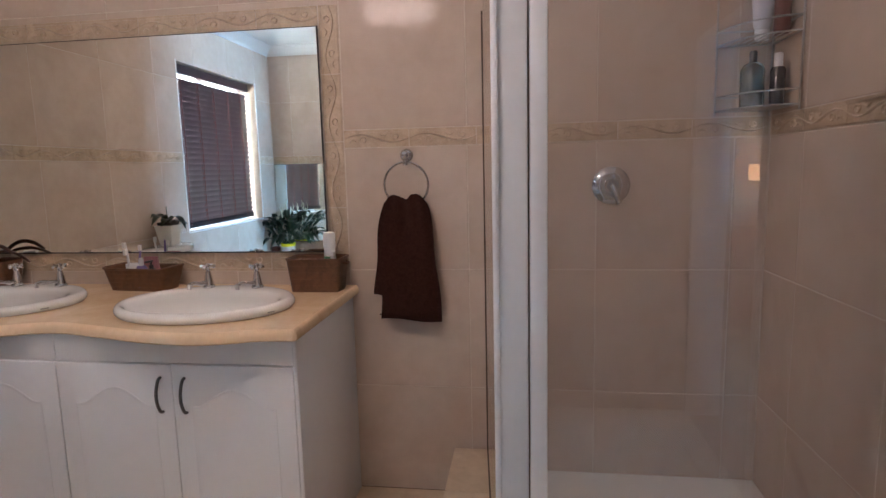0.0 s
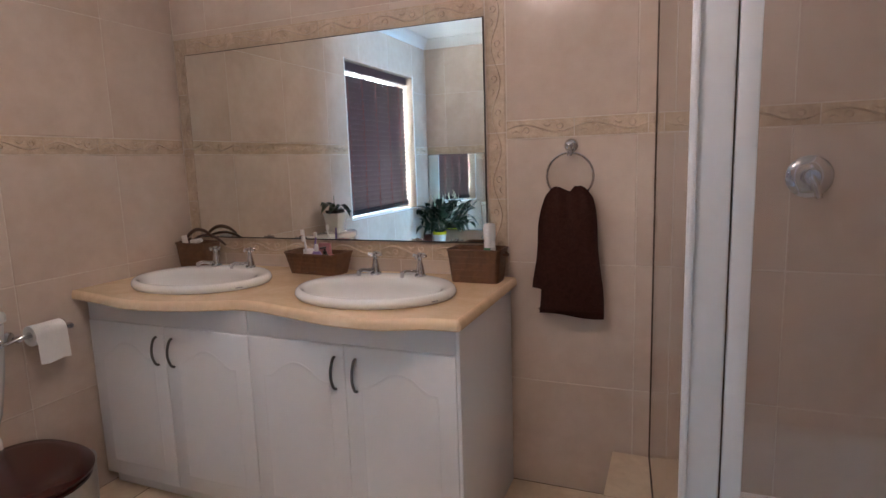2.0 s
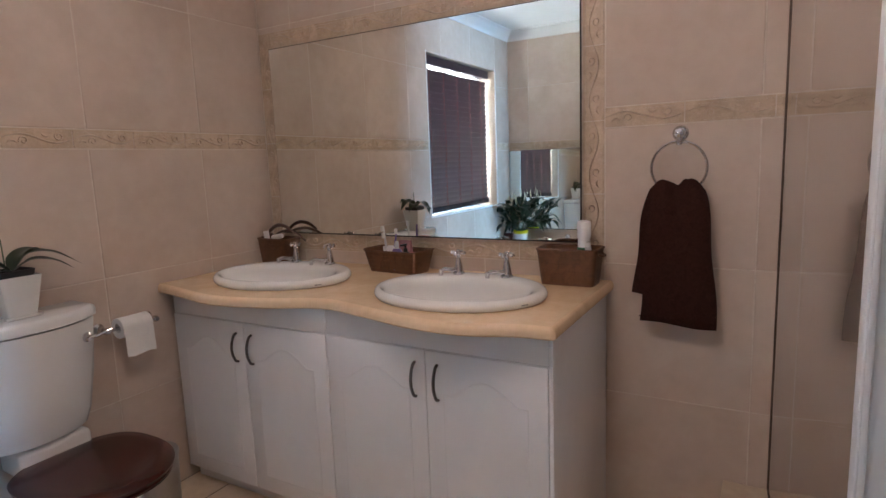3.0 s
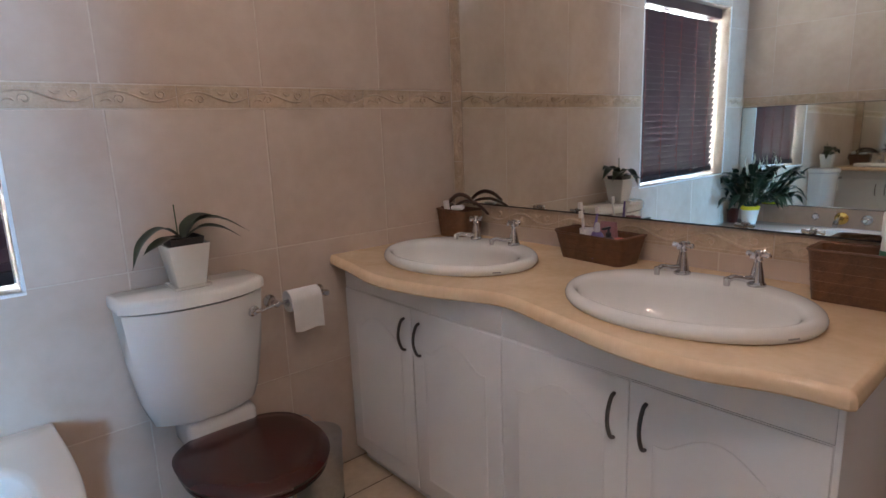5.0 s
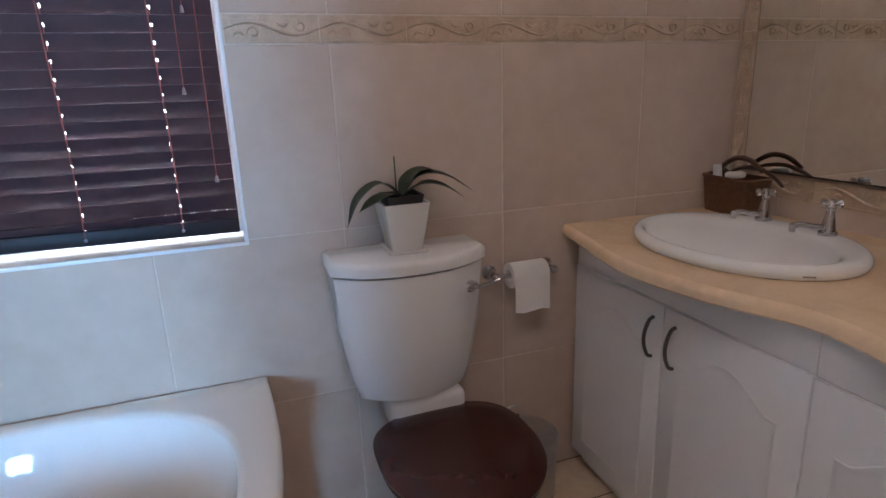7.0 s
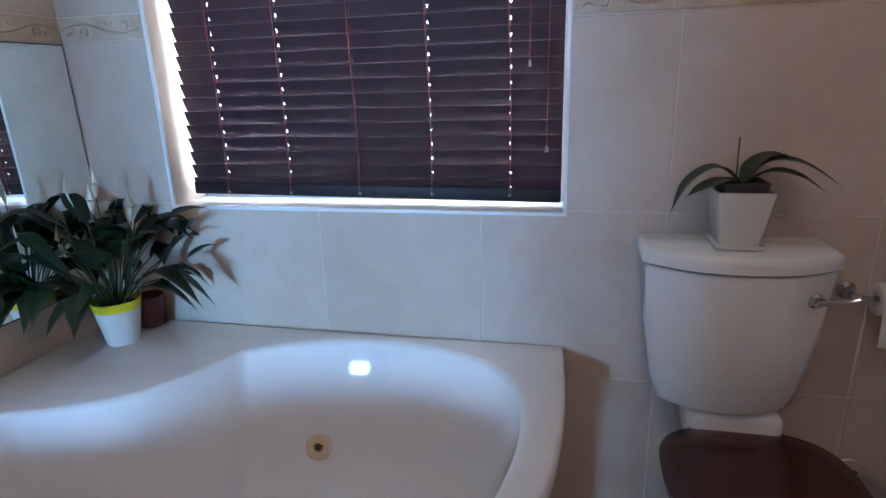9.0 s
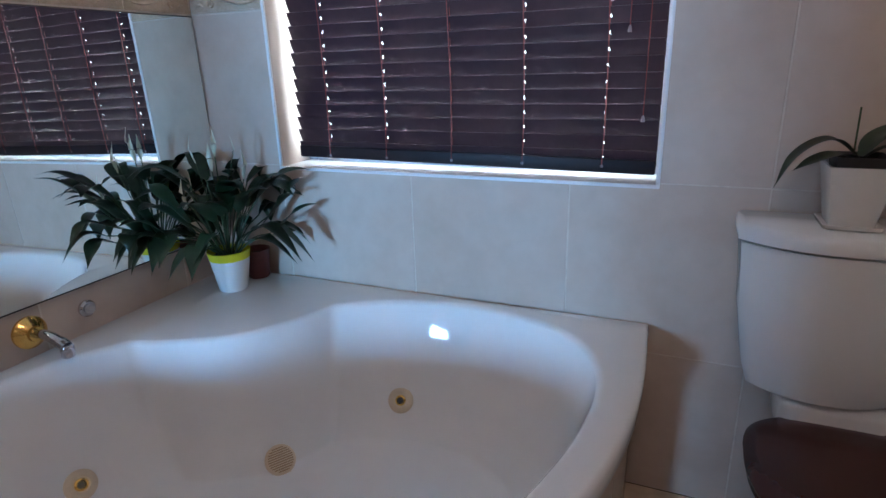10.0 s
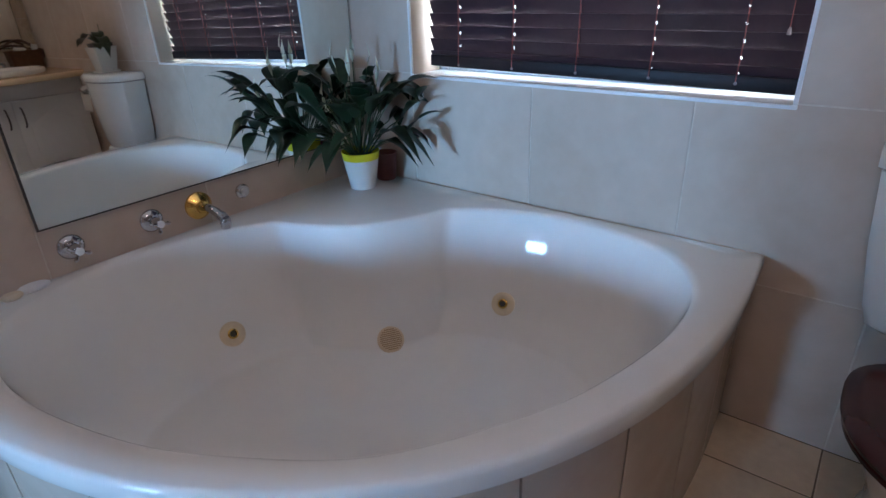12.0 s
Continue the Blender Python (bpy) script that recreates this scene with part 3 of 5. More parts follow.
# ---- vanity ----
def cabinet(x0, x1, side, label):
    """A two-door unit with a fascia above the doors; side: a finished end panel is seen on the right."""
    t = thing("vanity_cabinet", (x0, 1.772, 0), label, "cabinet", "vanity units")
    w = x1 - x0
    part("carcass", boxed(0.001, w - 0.001, -0.0135, 0.622, 0.07, 0.783), LACQUER, t)
    part("plinth", boxed(0.001, w - 0.001, 0.03, 0.05, 0.0, 0.07), LACQUER, t)
    part("fascia", boxed(0.001, w - 0.001, -0.014, 0.006, 0.7845, 0.882, bevel=0.002), LACQUER, t)
    part("side_rail", boxed(0.001, 0.017, 0.0065, 0.62, 0.7845, 0.8815), LACQUER, t)
    if side:
        part("end_panel", boxed(w - 0.001, w + 0.012, -0.014, 0.62, 0.0, 0.882, bevel=0.002), LACQUER, t)
    for k in range(2):
        a, b = k * w / 2 + 0.002, (k + 1) * w / 2 - 0.002
        d = part("door", boxed(a, b, -0.019, -0.001, 0.072, 0.781, bevel=0.003), LACQUER, t)
        # raised cathedral panel
        m, n = 0.062, 24
        arch = []
        for i in range(n + 1):
            s = i / n
            x = a + m + (b - a - 2 * m) * s
            f = max(0.0, math.cos((s - 0.5) * 2 * math.pi * 0.62))
            arch.append((x, 0.640 + 0.062 * f ** 1.2))
        line = [(b - m, 0.135), (a + m, 0.135)] + arch
        cx, cz = (a + b) / 2, 0.40

        def ring(depth, k1):
            return [(cx + (x - cx) * k1, -0.019 - depth, cz + (z - cz) * (1 - (1 - k1) * 0.6)) for x, z in line]
        bm = bmesh.new()
        loft(bm, [ring(-0.001, 1.0), ring(0.0015, 0.982), ring(0.0015, 0.96), ring(0.0006, 0.94), ring(0.0006, 0.91), ring(0.0018, 0.80)])
        part("raised_panel", bm, LACQUER, d)
        hx = b - 0.038 if k == 0 else a + 0.044
        pts = [(hx, -0.020, 0.617), (hx, -0.034, 0.624), (hx, -0.046, 0.65), (hx, -0.050, 0.677), (hx, -0.046, 0.704), (hx, -0.034, 0.73), (hx, -0.020, 0.737)]
        part("handle", tube(bmesh.new(), smooth_line(pts, 4), 0.0052, 10), PEWTER, d, "dark pewter bow handle")


cabinet(-2.306, -1.439, False, "white lacquered vanity cabinet with arched panel doors")
cabinet(-1.439, -0.590, True, "white lacquered vanity cabinet beside the brown towel")

BASINS = [(-1.872, 1.990), (-1.000, 1.974)]
BA, BB = 0.320, 0.250
front = smooth_line([(-2.325, 1.706, 0), (-2.15, 1.674, 0), (-1.9, 1.628, 0), (-1.66, 1.662, 0), (-1.44, 1.738, 0), (-1.24, 1.704, 0), (-1.01, 1.648, 0), (-0.82, 1.642, 0), (-0.675, 1.688, 0), (-0.563, 1.699, 0)], 8)
outline = [Vector((-2.325, 2.396)), *[Vector((p.x, p.y)) for p in front], Vector((-0.553, 1.709)), Vector((-0.553, 2.396))]


def inset_line(line, d):
    out = []
    n = len(line)
    for i in range(n):
        a, b, c = line[i - 1], line[i], line[(i + 1) % n]
        t1, t2 = (b - a).normalized(), (c - b).normalized()
        nn = (Vector((-t1.y, t1.x)) + Vector((-t2.y, t2.x))).normalized()
        p = b + nn * d
        if b.x < -2.32:
            p.x = b.x
        if b.y > 2.39:
            p.y = b.y
        out.append(p)
    return out


worktop = thing("vanity_worktop", (0, 0, 0), "peach marble worktop with a wavy rounded front edge", "worktop")
rings = [[(p.x, p.y, z) for p in inset_line(outline, d)] for d, z in ((0.014, 0.882), (0.004, 0.883), (0.0, 0.888), (0.0, 0.900), (0.003, 0.910), (0.009, 0.917), (0.016, 0.920))]
part("rounded_edge", loft(bmesh.new(), rings, False, False), MARBLE, worktop)
bm = bmesh.new()
rim = [bm.verts.new(p) for p in rings[-1]]
edges = [bm.edges.new((rim[i], rim[(i + 1) % len(rim)])) for i in range(len(rim))]
for cx, cy in BASINS:
    hole = [bm.verts.new((cx + (BA - 0.03) * math.cos(a), cy + (BB - 0.03) * math.sin(a), 0.920)) for a in (2 * math.pi * i / 40 for i in range(40))]
    edges += [bm.edges.new((hole[i], hole[(i + 1) % 40])) for i in range(40)]
bmesh.ops.triangle_fill(bm, use_beauty=True, use_dissolve=False, edges=edges)
part("slab_top", bm, MARBLE, worktop)


def basin(cx, cy):
    t = thing("wash_basin", (cx, cy, 0.920), "white oval porcelain drop-in basin with a tap ledge", "basin", "vanity basins")

    def el(a, b, z, dy=0.0):
        return [(a * math.cos(k), dy + b * math.sin(k), z) for k in (2 * math.pi * i / 64 for i in range(64))]
    rings = [el(BA - 0.02, BB - 0.02, 0.002), el(BA - 0.006, BB - 0.006, 0.002), el(BA, BB, 0.010), el(BA + 0.001, BB + 0.001, 0.018), el(BA - 0.003, BB - 0.003, 0.028), el(BA - 0.010, BB - 0.010, 0.034), el(BA - 0.018, BB - 0.018, 0.036),
             el(BA - 0.030, 0.200, 0.035, -0.026), el(BA - 0.038, 0.191, 0.031, -0.028), el(BA - 0.044, 0.185, 0.024, -0.029)]
    for k in range(1, 12):
        q1 = radians(90 * k / 11.6)
        f = math.cos(q1) ** 0.72
        rings.append(el((BA - 0.047) * f, 0.181 * f, 0.020 - 0.150 * math.sin(q1) ** 1.15, -0.029 * f))
    part("bowl", loft(bmesh.new(), rings, False, True), PORCELAIN, t, angle=50)
    part("waste", lathe(bmesh.new(), [(0.026, -0.1296), (0.026, -0.1265), (0.018, -0.1255), (0.016, -0.1285)], 24), CHROME, t, "chrome waste ring")
    ma = radians(-24)
    part("maker_mark", boxed(-0.0006, 0.0004, -0.014, 0.014, -0.0022, 0.0022), GREY_PRINT, t, "small grey printed mark").matrix_basis = pose(BA * math.cos(ma), BB * math.sin(ma), 0.0125, 0, 0, math.degrees(math.atan2(BA * math.sin(ma), BB * math.cos(ma))))


def pillar_tap(x, y, turn, base):
    t = thing("basin_tap", (x, y, base), "chrome pillar tap with a cross handle", "tap", "basin taps", rz=turn)
    part("body", lathe(bmesh.new(), [(0.024, 0.0), (0.024, 0.006), (0.019, 0.011), (0.0175, 0.022), (0.0145, 0.040), (0.0110, 0.056), (0.0095, 0.066), (0.0125, 0.070), (0.009, 0.076)], 20), CHROME, t)
    part("spout", tube(bmesh.new(), smooth_line([(0, -0.006, 0.018), (0, -0.035, 0.021), (0, -0.066, 0.028), (0, -0.086, 0.023)], 4), [0.010] * 5 + [0.008] * 4 + [0.0085] * 4, 12), CHROME, t)
    part("nozzle", lathe(bmesh.new(), [(0.0075, 0.003), (0.0085, 0.006), (0.0090, 0.018), (0.0090, 0.023), (0.005, 0.027)], 14, pose(0, -0.087, 0.004)), CHROME, t)
    h = bmesh.new()
    c = Vector((0, 0, 0.084))
    for k in range(4):
        a = radians(90 * k + 24)
        d = Vector((math.cos(a), math.sin(a), 0))
        tube(h, [c, c + d * 0.016, c + d * 0.023, c + d * 0.030, c + d * 0.033], [0.0065, 0.0055, 0.0082, 0.0082, 0.004], 8)
    part("cross_handle", h, CHROME, t)
    part("index_cap", lathe(bmesh.new(), [(0.010, 0.076), (0.012, 0.086), (0.010, 0.094), (0.005, 0.097)], 16), CHROME, t)


for cx, cy in BASINS:
    basin(cx, cy)
    pillar_tap(cx - 0.098, cy + 0.192, -24, 0.9548)
    pillar_tap(cx + 0.106, cy + 0.192, -32, 0.9548)

# ---- mirror over the vanity and its relief frame ----
mirror("vanity_mirror", -0.672 - 1.578, -0.672, 0.0, 1.982 - 1.062, Matrix.Translation((0, YN - 0.012, 1.062)) @ pose(0, 0, 0, 0.0) @ pose(-1.344 - 1.578, 0, 0, 0, 0, 180), "large wall mirror framed by relief border tiles")

# ---- toilet ----
TY = 1.137
PY = 0.030                                        # the pan stands a little off the cistern
toilet = thing("toilet", (XW, TY, 0), "white close-coupled toilet with a dark wooden seat", "toilet")


def dee(w, d0, d1, z, n=20, y=0.0, power=2.4):
    """A D-shaped ring: flat at the wall side d0, bulging to d1, half width w."""
    out = [(d0, y - w, z)]
    for i in range(n + 1):
        s = -1 + 2 * i / n
        out.append((d0 + (d1 - d0) * (0.62 + 0.38 * (1 - abs(s) ** power)), y + w * s, z))
    out.append((d0, y + w, z))
    return out


part("cistern", loft(bmesh.new(), [dee(0.148, 0.012, 0.155, 0.490), dee(0.163, 0.008, 0.180, 0.498), dee(0.179, 0.008, 0.193, 0.55), dee(0.203, 0.008, 0.205, 0.70), dee(0.215, 0.008, 0.212, 0.84), dee(0.219, 0.008, 0.214, 0.882)]), PORCELAIN, toilet, angle=50)
part("cistern_lid", loft(bmesh.new(), [dee(0.221, 0.006, 0.217, 0.886), dee(0.227, 0.004, 0.224, 0.890), dee(0.228, 0.004, 0.226, 0.912), dee(0.224, 0.006, 0.221, 0.924), dee(0.214, 0.012, 0.210, 0.930)]), PORCELAIN, toilet, angle=50)
lev = part("flush_lever", lathe(bmesh.new(), [(0.017, 0), (0.017, 0.006), (0.010, 0.010), (0.009, 0.014)], 18, pose(0.180, 0.166, 0.822, 0, 90)), CHROME, toilet, "chrome flush lever")
part("lever_arm", tube(bmesh.new(), smooth_line([(0.196, 0.166, 0.822), (0.200, 0.185, 0.823), (0.196, 0.215, 0.826), (0.186, 0.250, 0.829)], 4), [0.007] * 5 + [0.005] * 4 + [0.006] * 4, 10), CHROME, lev)
part("lever_knob", lathe(bmesh.new(), [(0.004, -0.012), (0.010, -0.009), (0.0135, 0.0), (0.010, 0.009), (0.004, 0.012)], 16, pose(0.202, 0.152, 0.822, 0, 90)), CHROME, lev)


def oval(x0, x1, w, z, n=48, y=PY, back=0.60):
    """An egg outline from x0 (back, squared) to x1 (front, round)."""
    out = []
    cx = x0 + (x1 - x0) * 0.46
    for i in range(n):
        a = 2 * math.pi * i / n
        c, s = math.cos(a), math.sin(a)
        if c >= 0:
            out.append((cx + (x1 - cx) * c, y + w * s, z))
        else:
            e = back
            out.append((cx - (cx - x0) * abs(c) ** e, y + w * math.copysign(abs(s) ** 0.80, s), z))
    return out


part("pan", loft(bmesh.new(), [oval(0.10, 0.46, 0.105, 0.0), oval(0.10, 0.46, 0.105, 0.03), oval(0.11, 0.45, 0.095, 0.06), oval(0.12, 0.46, 0.10, 0.18), oval(0.10, 0.52, 0.145, 0.30), oval(0.09, 0.56, 0.175, 0.375), oval(0.09, 0.57, 0.180, 0.392)]), PORCELAIN, toilet, angle=50)
part("pan_neck", boxed(0.010, 0.17, PY - 0.118, PY + 0.118, 0.385, 0.489, bevel=0.022, seg=4), PORCELAIN, toilet)
SEAT = dict(y=PY + 0.018)
seat = part("seat", loft(bmesh.new(), [oval(0.150, 0.608, 0.206, 0.394, **SEAT), oval(0.145, 0.618, 0.214, 0.400, **SEAT), oval(0.145, 0.618, 0.214, 0.408, **SEAT), oval(0.150, 0.608, 0.206, 0.414, **SEAT)]), MAHOGANY, toilet, "dark mahogany wooden seat", 50)
part("seat_lid", loft(bmesh.new(), [oval(x0, x1, w, z, **SEAT) for x0, x1, w, z in ((0.148, 0.613, 0.210, 0.416), (0.138, 0.625, 0.220, 0.421), (0.136, 0.627, 0.222, 0.430), (0.144, 0.617, 0.213, 0.438), (0.190, 0.560, 0.170, 0.4425), (0.270, 0.456, 0.080, 0.4445), (0.330, 0.392, 0.020, 0.445))]), MAHOGANY, toilet, "glossy dark mahogany closed lid", 50)
for s in (PY - 0.08, PY + 0.08):
    part("hinge", tube(bmesh.new(), [(0.140, s - 0.014, 0.408), (0.140, s + 0.014, 0.408)], 0.008, 12), CHROME, toilet)

# orchid on the cistern
ORX, ORY, ORZ = -2.222, 1.129, 0.930
orchid = thing("potted_orchid", (ORX, ORY, ORZ), "flowerless orchid in a square white tapered pot", "potted plant")


def sq(h, z, r=0.006):
    pts = []
    for qx, qy, a0 in ((1, 1, 0), (-1, 1, 90), (-1, -1, 180), (1, -1, 270)):
        for k in range(3):
            a = radians(a0 + 45 * k)
            pts.append((qx * (h - r) + r * math.cos(a), qy * (h - r) + r * math.sin(a), z))
    return pts


part("saucer", loft(bmesh.new(), [sq(0.048, 0.001), sq(0.056, 0.004), sq(0.058, 0.013), sq(0.054, 0.013), sq(0.050, 0.008)]), POT_WHITE, orchid)
part("pot", loft(bmesh.new(), [sq(0.043, 0.0085), sq(0.044, 0.010), sq(0.0635, 0.140), sq(0.0645, 0.143), sq(0.058, 0.143), sq(0.056, 0.120)]), POT_WHITE, orchid)
part("inner_pot", loft(bmesh.new(), [sq(0.045, 0.1205), sq(0.052, 0.163), sq(0.048, 0.163), sq(0.046, 0.150)]), DARK_POT, orchid, "black plastic nursery pot")
part("soil", lathe(bmesh.new(), [(0.044, 0.1505), (0.03, 0.157), (0.01, 0.160)], 14), SOIL, orchid)


def leaf_blade(bm, pts, width, fold=0.25, taper=1.0, n=9):
    """A blade along a bent line, V-folded at the midrib, pointed at its end."""
    line = smooth_line(pts, n)
    k = len(line)
    rows = []
    for i, p in enumerate(line):
        s = i / (k - 1)
        w = max(width * math.sin(math.pi * min(1.0, 0.03 + 0.97 * s ** taper)) ** (0.8 if s < 0.45 else 1.35), 0.0006)
        d = (line[min(i + 1, k - 1)] - line[max(i - 1, 0)]).normalized()
        side = d.cross(Vector((0, 0, 1)))
        side = side.normalized() if side.length > 1e-3 else Vector((1, 0, 0))
        up = side.cross(d)
        rows.append([bm.verts.new(p - side * w + up * w * fold), bm.verts.new(p - side * w * 0.5 + up * w * fold * 0.35), bm.verts.new(p), bm.verts.new(p + side * w * 0.5 + up * w * fold * 0.35), bm.verts.new(p + side * w + up * w * fold)])
    for a, b in zip(rows, rows[1:]):
        for j in range(4):
            bm.faces.new((a[j], a[j + 1], b[j + 1], b[j]))
    return bm


for pts, w in (([(0, 0, 0.155), (0.01, -0.06, 0.195), (0.02, -0.125, 0.158), (0.03, -0.162, 0.085)], 0.023), ([(0, 0, 0.155), (0.03, -0.05, 0.165), (0.05, -0.10, 0.148), (0.06, -0.135, 0.132)], 0.022),
               ([(0, 0.005, 0.155), (0, 0.05, 0.205), (0.01, 0.125, 0.205), (0.02, 0.215, 0.150)], 0.025), ([(0, 0.005, 0.155), (0.03, 0.05, 0.188), (0.05, 0.11, 0.180), (0.06, 0.170, 0.142)], 0.023),
               ([(0, 0, 0.155), (-0.02, 0.03, 0.20), (-0.03, 0.080, 0.220), (-0.03, 0.14, 0.200)], 0.024)):
    part("leaf", leaf_blade(bmesh.new(), pts, w * 1.3, 0.25), ORCHID, orchid, angle=80)
part("flower_stake", tube(bmesh.new(), [(-0.01, -0.01, 0.15), (-0.012, -0.012, 0.265)], 0.0022, 6), STEM, orchid)

# toilet roll on its chrome holder
hold = thing("toilet_roll_holder", (XW, 1.542, 0.790), "chrome wall holder with two posts", "roll holder")
for y in (-0.105, 0.100):
    po = part("post", lathe(bmesh.new(), [(0.024, 0.001), (0.024, 0.006), (0.016, 0.014), (0.010, 0.024), (0.009, 0.045), (0.013, 0.056), (0.014, 0.066), (0.009, 0.076)], 22, pose(0, y, 0, 0, 90)), CHROME, hold)
part("bar", tube(bmesh.new(), [(0.064, -0.10, 0), (0.064, 0.095, 0)], 0.007, 12), CHROME, hold)
roll = thing("toilet_roll", (XW + 0.064, 1.542, 0.790), "half-used white toilet paper roll with a hanging sheet", "toilet roll")
part("paper", lathe(bmesh.new(), [(0.020, -0.0625), (0.040, -0.0625), (0.041, -0.060), (0.041, 0.060), (0.040, 0.0625), (0.020, 0.0625), (0.020, -0.0625)], 36, pose(0, 0, 0, 90), False, False), PAPER, roll)
bm = bmesh.new()
sheet = [(0.0415 * math.cos(a), 0.0415 * math.sin(a)) for a in (radians(80 - 16 * i) for i in range(6))] + [(0.043, -0.03), (0.0445, -0.07), (0.046, -0.112)]
loft(bm, [[(x, y, z + (0.004 * math.sin(y * 60) if k == len(sheet) - 1 else 0)) for y in (-0.061, -0.03, 0.0, 0.03, 0.061)] for k, (x, z) in enumerate(sheet)], False, False, False)
part("hanging_sheet", bm, PAPER, roll)

# pedal bin
pb = thing("pedal_bin", (-2.165, 1.495, 0), "small grey steel pedal bin beside the toilet", "bin")
part("base", lathe(bmesh.new(), [(0.090, 0.0), (0.092, 0.012), (0.088, 0.02)], 36), DARK_PLASTIC, pb)
part("body", lathe(bmesh.new(), [(0.088, 0.02), (0.090, 0.03), (0.096, 0.255), (0.097, 0.262)], 40), STEEL, pb)
part("lid", lathe(bmesh.new(), [(0.099, 0.263), (0.100, 0.275), (0.097, 0.284), (0.080, 0.294), (0.045, 0.301), (0.01, 0.303)], 40), STEEL, pb)
part("lid_hinge", boxed(-0.105, -0.088, -0.02, 0.02, 0.25, 0.29, bevel=0.004), DARK_PLASTIC, pb)
part("pedal", boxed(0.085, 0.125, -0.016, 0.016, 0.006, 0.014, bevel=0.003), DARK_PLASTIC, pb)
hb = bmesh.new()
tube(hb, smooth_line([(-0.098, -0.05, 0.265), (-0.10, -0.03, 0.31), (-0.10, 0.0, 0.322), (-0.10, 0.03, 0.31), (-0.098, 0.05, 0.265)], 4), 0.003, 6)
part("carry_handle", hb, STEEL, pb)

# ---- towel ring and towel ----
ringt = thing("towel_ring", (-0.325, YN, 1.458), "chrome towel ring on the tiled wall", "towel ring")
part("wall_rose", lathe(bmesh.new(), [(0.026, 0.001), (0.027, 0.008), (0.022, 0.016), (0.014, 0.022), (0.012, 0.034), (0.017, 0.044), (0.015, 0.054), (0.006, 0.060)], 26, pose(0, 0, 0, 90)), CHROME, ringt)
part("ring_eye", lathe(bmesh.new(), [(0.009, -0.040), (0.010, -0.036), (0.010, -0.006), (0.008, -0.002)], 14, pose(0, -0.042, 0)), CHROME, ringt)
bm = bmesh.new()
rg = []
for i in range(48):
    a = 2 * math.pi * i / 48
    c = Vector((0.090 * math.sin(a), -0.042 + 0.003 * (1 - math.cos(a)), -0.118 + 0.090 * math.cos(a)))
    rad = Vector((math.sin(a), 0, math.cos(a)))
    rg.append([c + 0.0048 * (math.cos(b) * rad + math.sin(b) * Vector((0, 1, 0))) for b in (2 * math.pi * k / 10 for k in range(10))])
loft(bm, rg + [rg[0]], False, False)
bmesh.ops.remove_doubles(bm, verts=bm.verts, dist=1e-5)
part("ring", bm, CHROME, ringt)

towel = thing("hand_towel", (-0.325, YN - 0.055, 0.0), "dark brown terry hand towel folded through the ring", "towel")


def towel_fold(x_top, x_bot, z_bot, y, seed, ztop=1.300):
    """A hanging layer: gathered at the ring, spreading and waving to its hem."""
    nx, nz = 40, 44
    rows_t = []
    for j in range(nz + 1):
        s = j / nz
        e = s ** 0.55
        a, b = (x_top[k] + (x_bot[k] - x_top[k]) * e for k in (0, 1))
        row = []
        for i in range(nx + 1):
            u = i / nx
            fold = 0.006 * (1 - 0.8 * s) * math.sin(u * 9 + seed + 1.3 * s) + 0.0025 * math.sin(u * 23 + seed * 2) * (1 - s) ** 2
            top = ztop + (0.010 * math.sin(u * 9 + seed) - 0.028 * (2 * abs(u - 0.5)) ** 3 - 0.020 * math.exp(-((u - 0.55) / 0.09) ** 2)) * (1 - s)
            z = top + (z_bot + 0.006 * math.sin(u * 5 + seed) - 0.004 * u - top) * s
            row.append(Vector((a + (b - a) * u + 0.004 * math.sin(9 * s + seed), y - fold - 0.012 * math.sin(math.pi * u), z)))
        rows_t.append(row)
    bm = bmesh.new()
    th = 0.007
    f = [[bm.verts.new(p) for p in r] for r in rows_t]
    g = [[bm.verts.new(p + Vector((0, th, 0))) for p in r] for r in rows_t]
    for j in range(nz):
        for i in range(nx):
            bm.faces.new((f[j][i], f[j][i + 1], f[j + 1][i + 1], f[j + 1][i]))
            bm.faces.new((g[j][i], g[j + 1][i], g[j + 1][i + 1], g[j][i + 1]))
    for i in range(nx):
        for a in (0, nz):
            bm.faces.new((f[a][i], g[a][i], g[a][i + 1], f[a][i + 1]))
    for j in range(nz):
        for a in (0, nx):
            bm.faces.new((f[j][a], f[j + 1][a], g[j + 1][a], g[j][a]))
    return bm


part("front_fold", towel_fold((-0.082, 0.080), (-0.118, 0.136), 0.788, -0.012, 0.4), TOWEL, towel, angle=70)
part("back_fold", towel_fold((-0.090, 0.070), (-0.150, 0.060), 0.882, 0.020, 2.0, 1.296), TOWEL, towel, angle=70)
hemb = bmesh.new()
tube(hemb, [(-0.118 + 0.0254 * i, -0.026 - 0.012 * math.sin(math.pi * i / 10), 0.812 + 0.002 * math.sin(i)) for i in range(11)], 0.003, 6)
part("hem", hemb, TOWEL, towel)

# ---- baskets on the worktop ----
def rrect(hx, hy, z, r=0.02, n=5):
    pts = []
    for qx, qy, a0 in ((1, 1, 0), (-1, 1, 90), (-1, -1, 180), (1, -1, 270)):
        for k in range(n):
            a = radians(a0 + 90 * k / (n - 1))
            pts.append((qx * (hx - r) + r * math.cos(a), qy * (hy - r) + r * math.sin(a), z))
    return pts


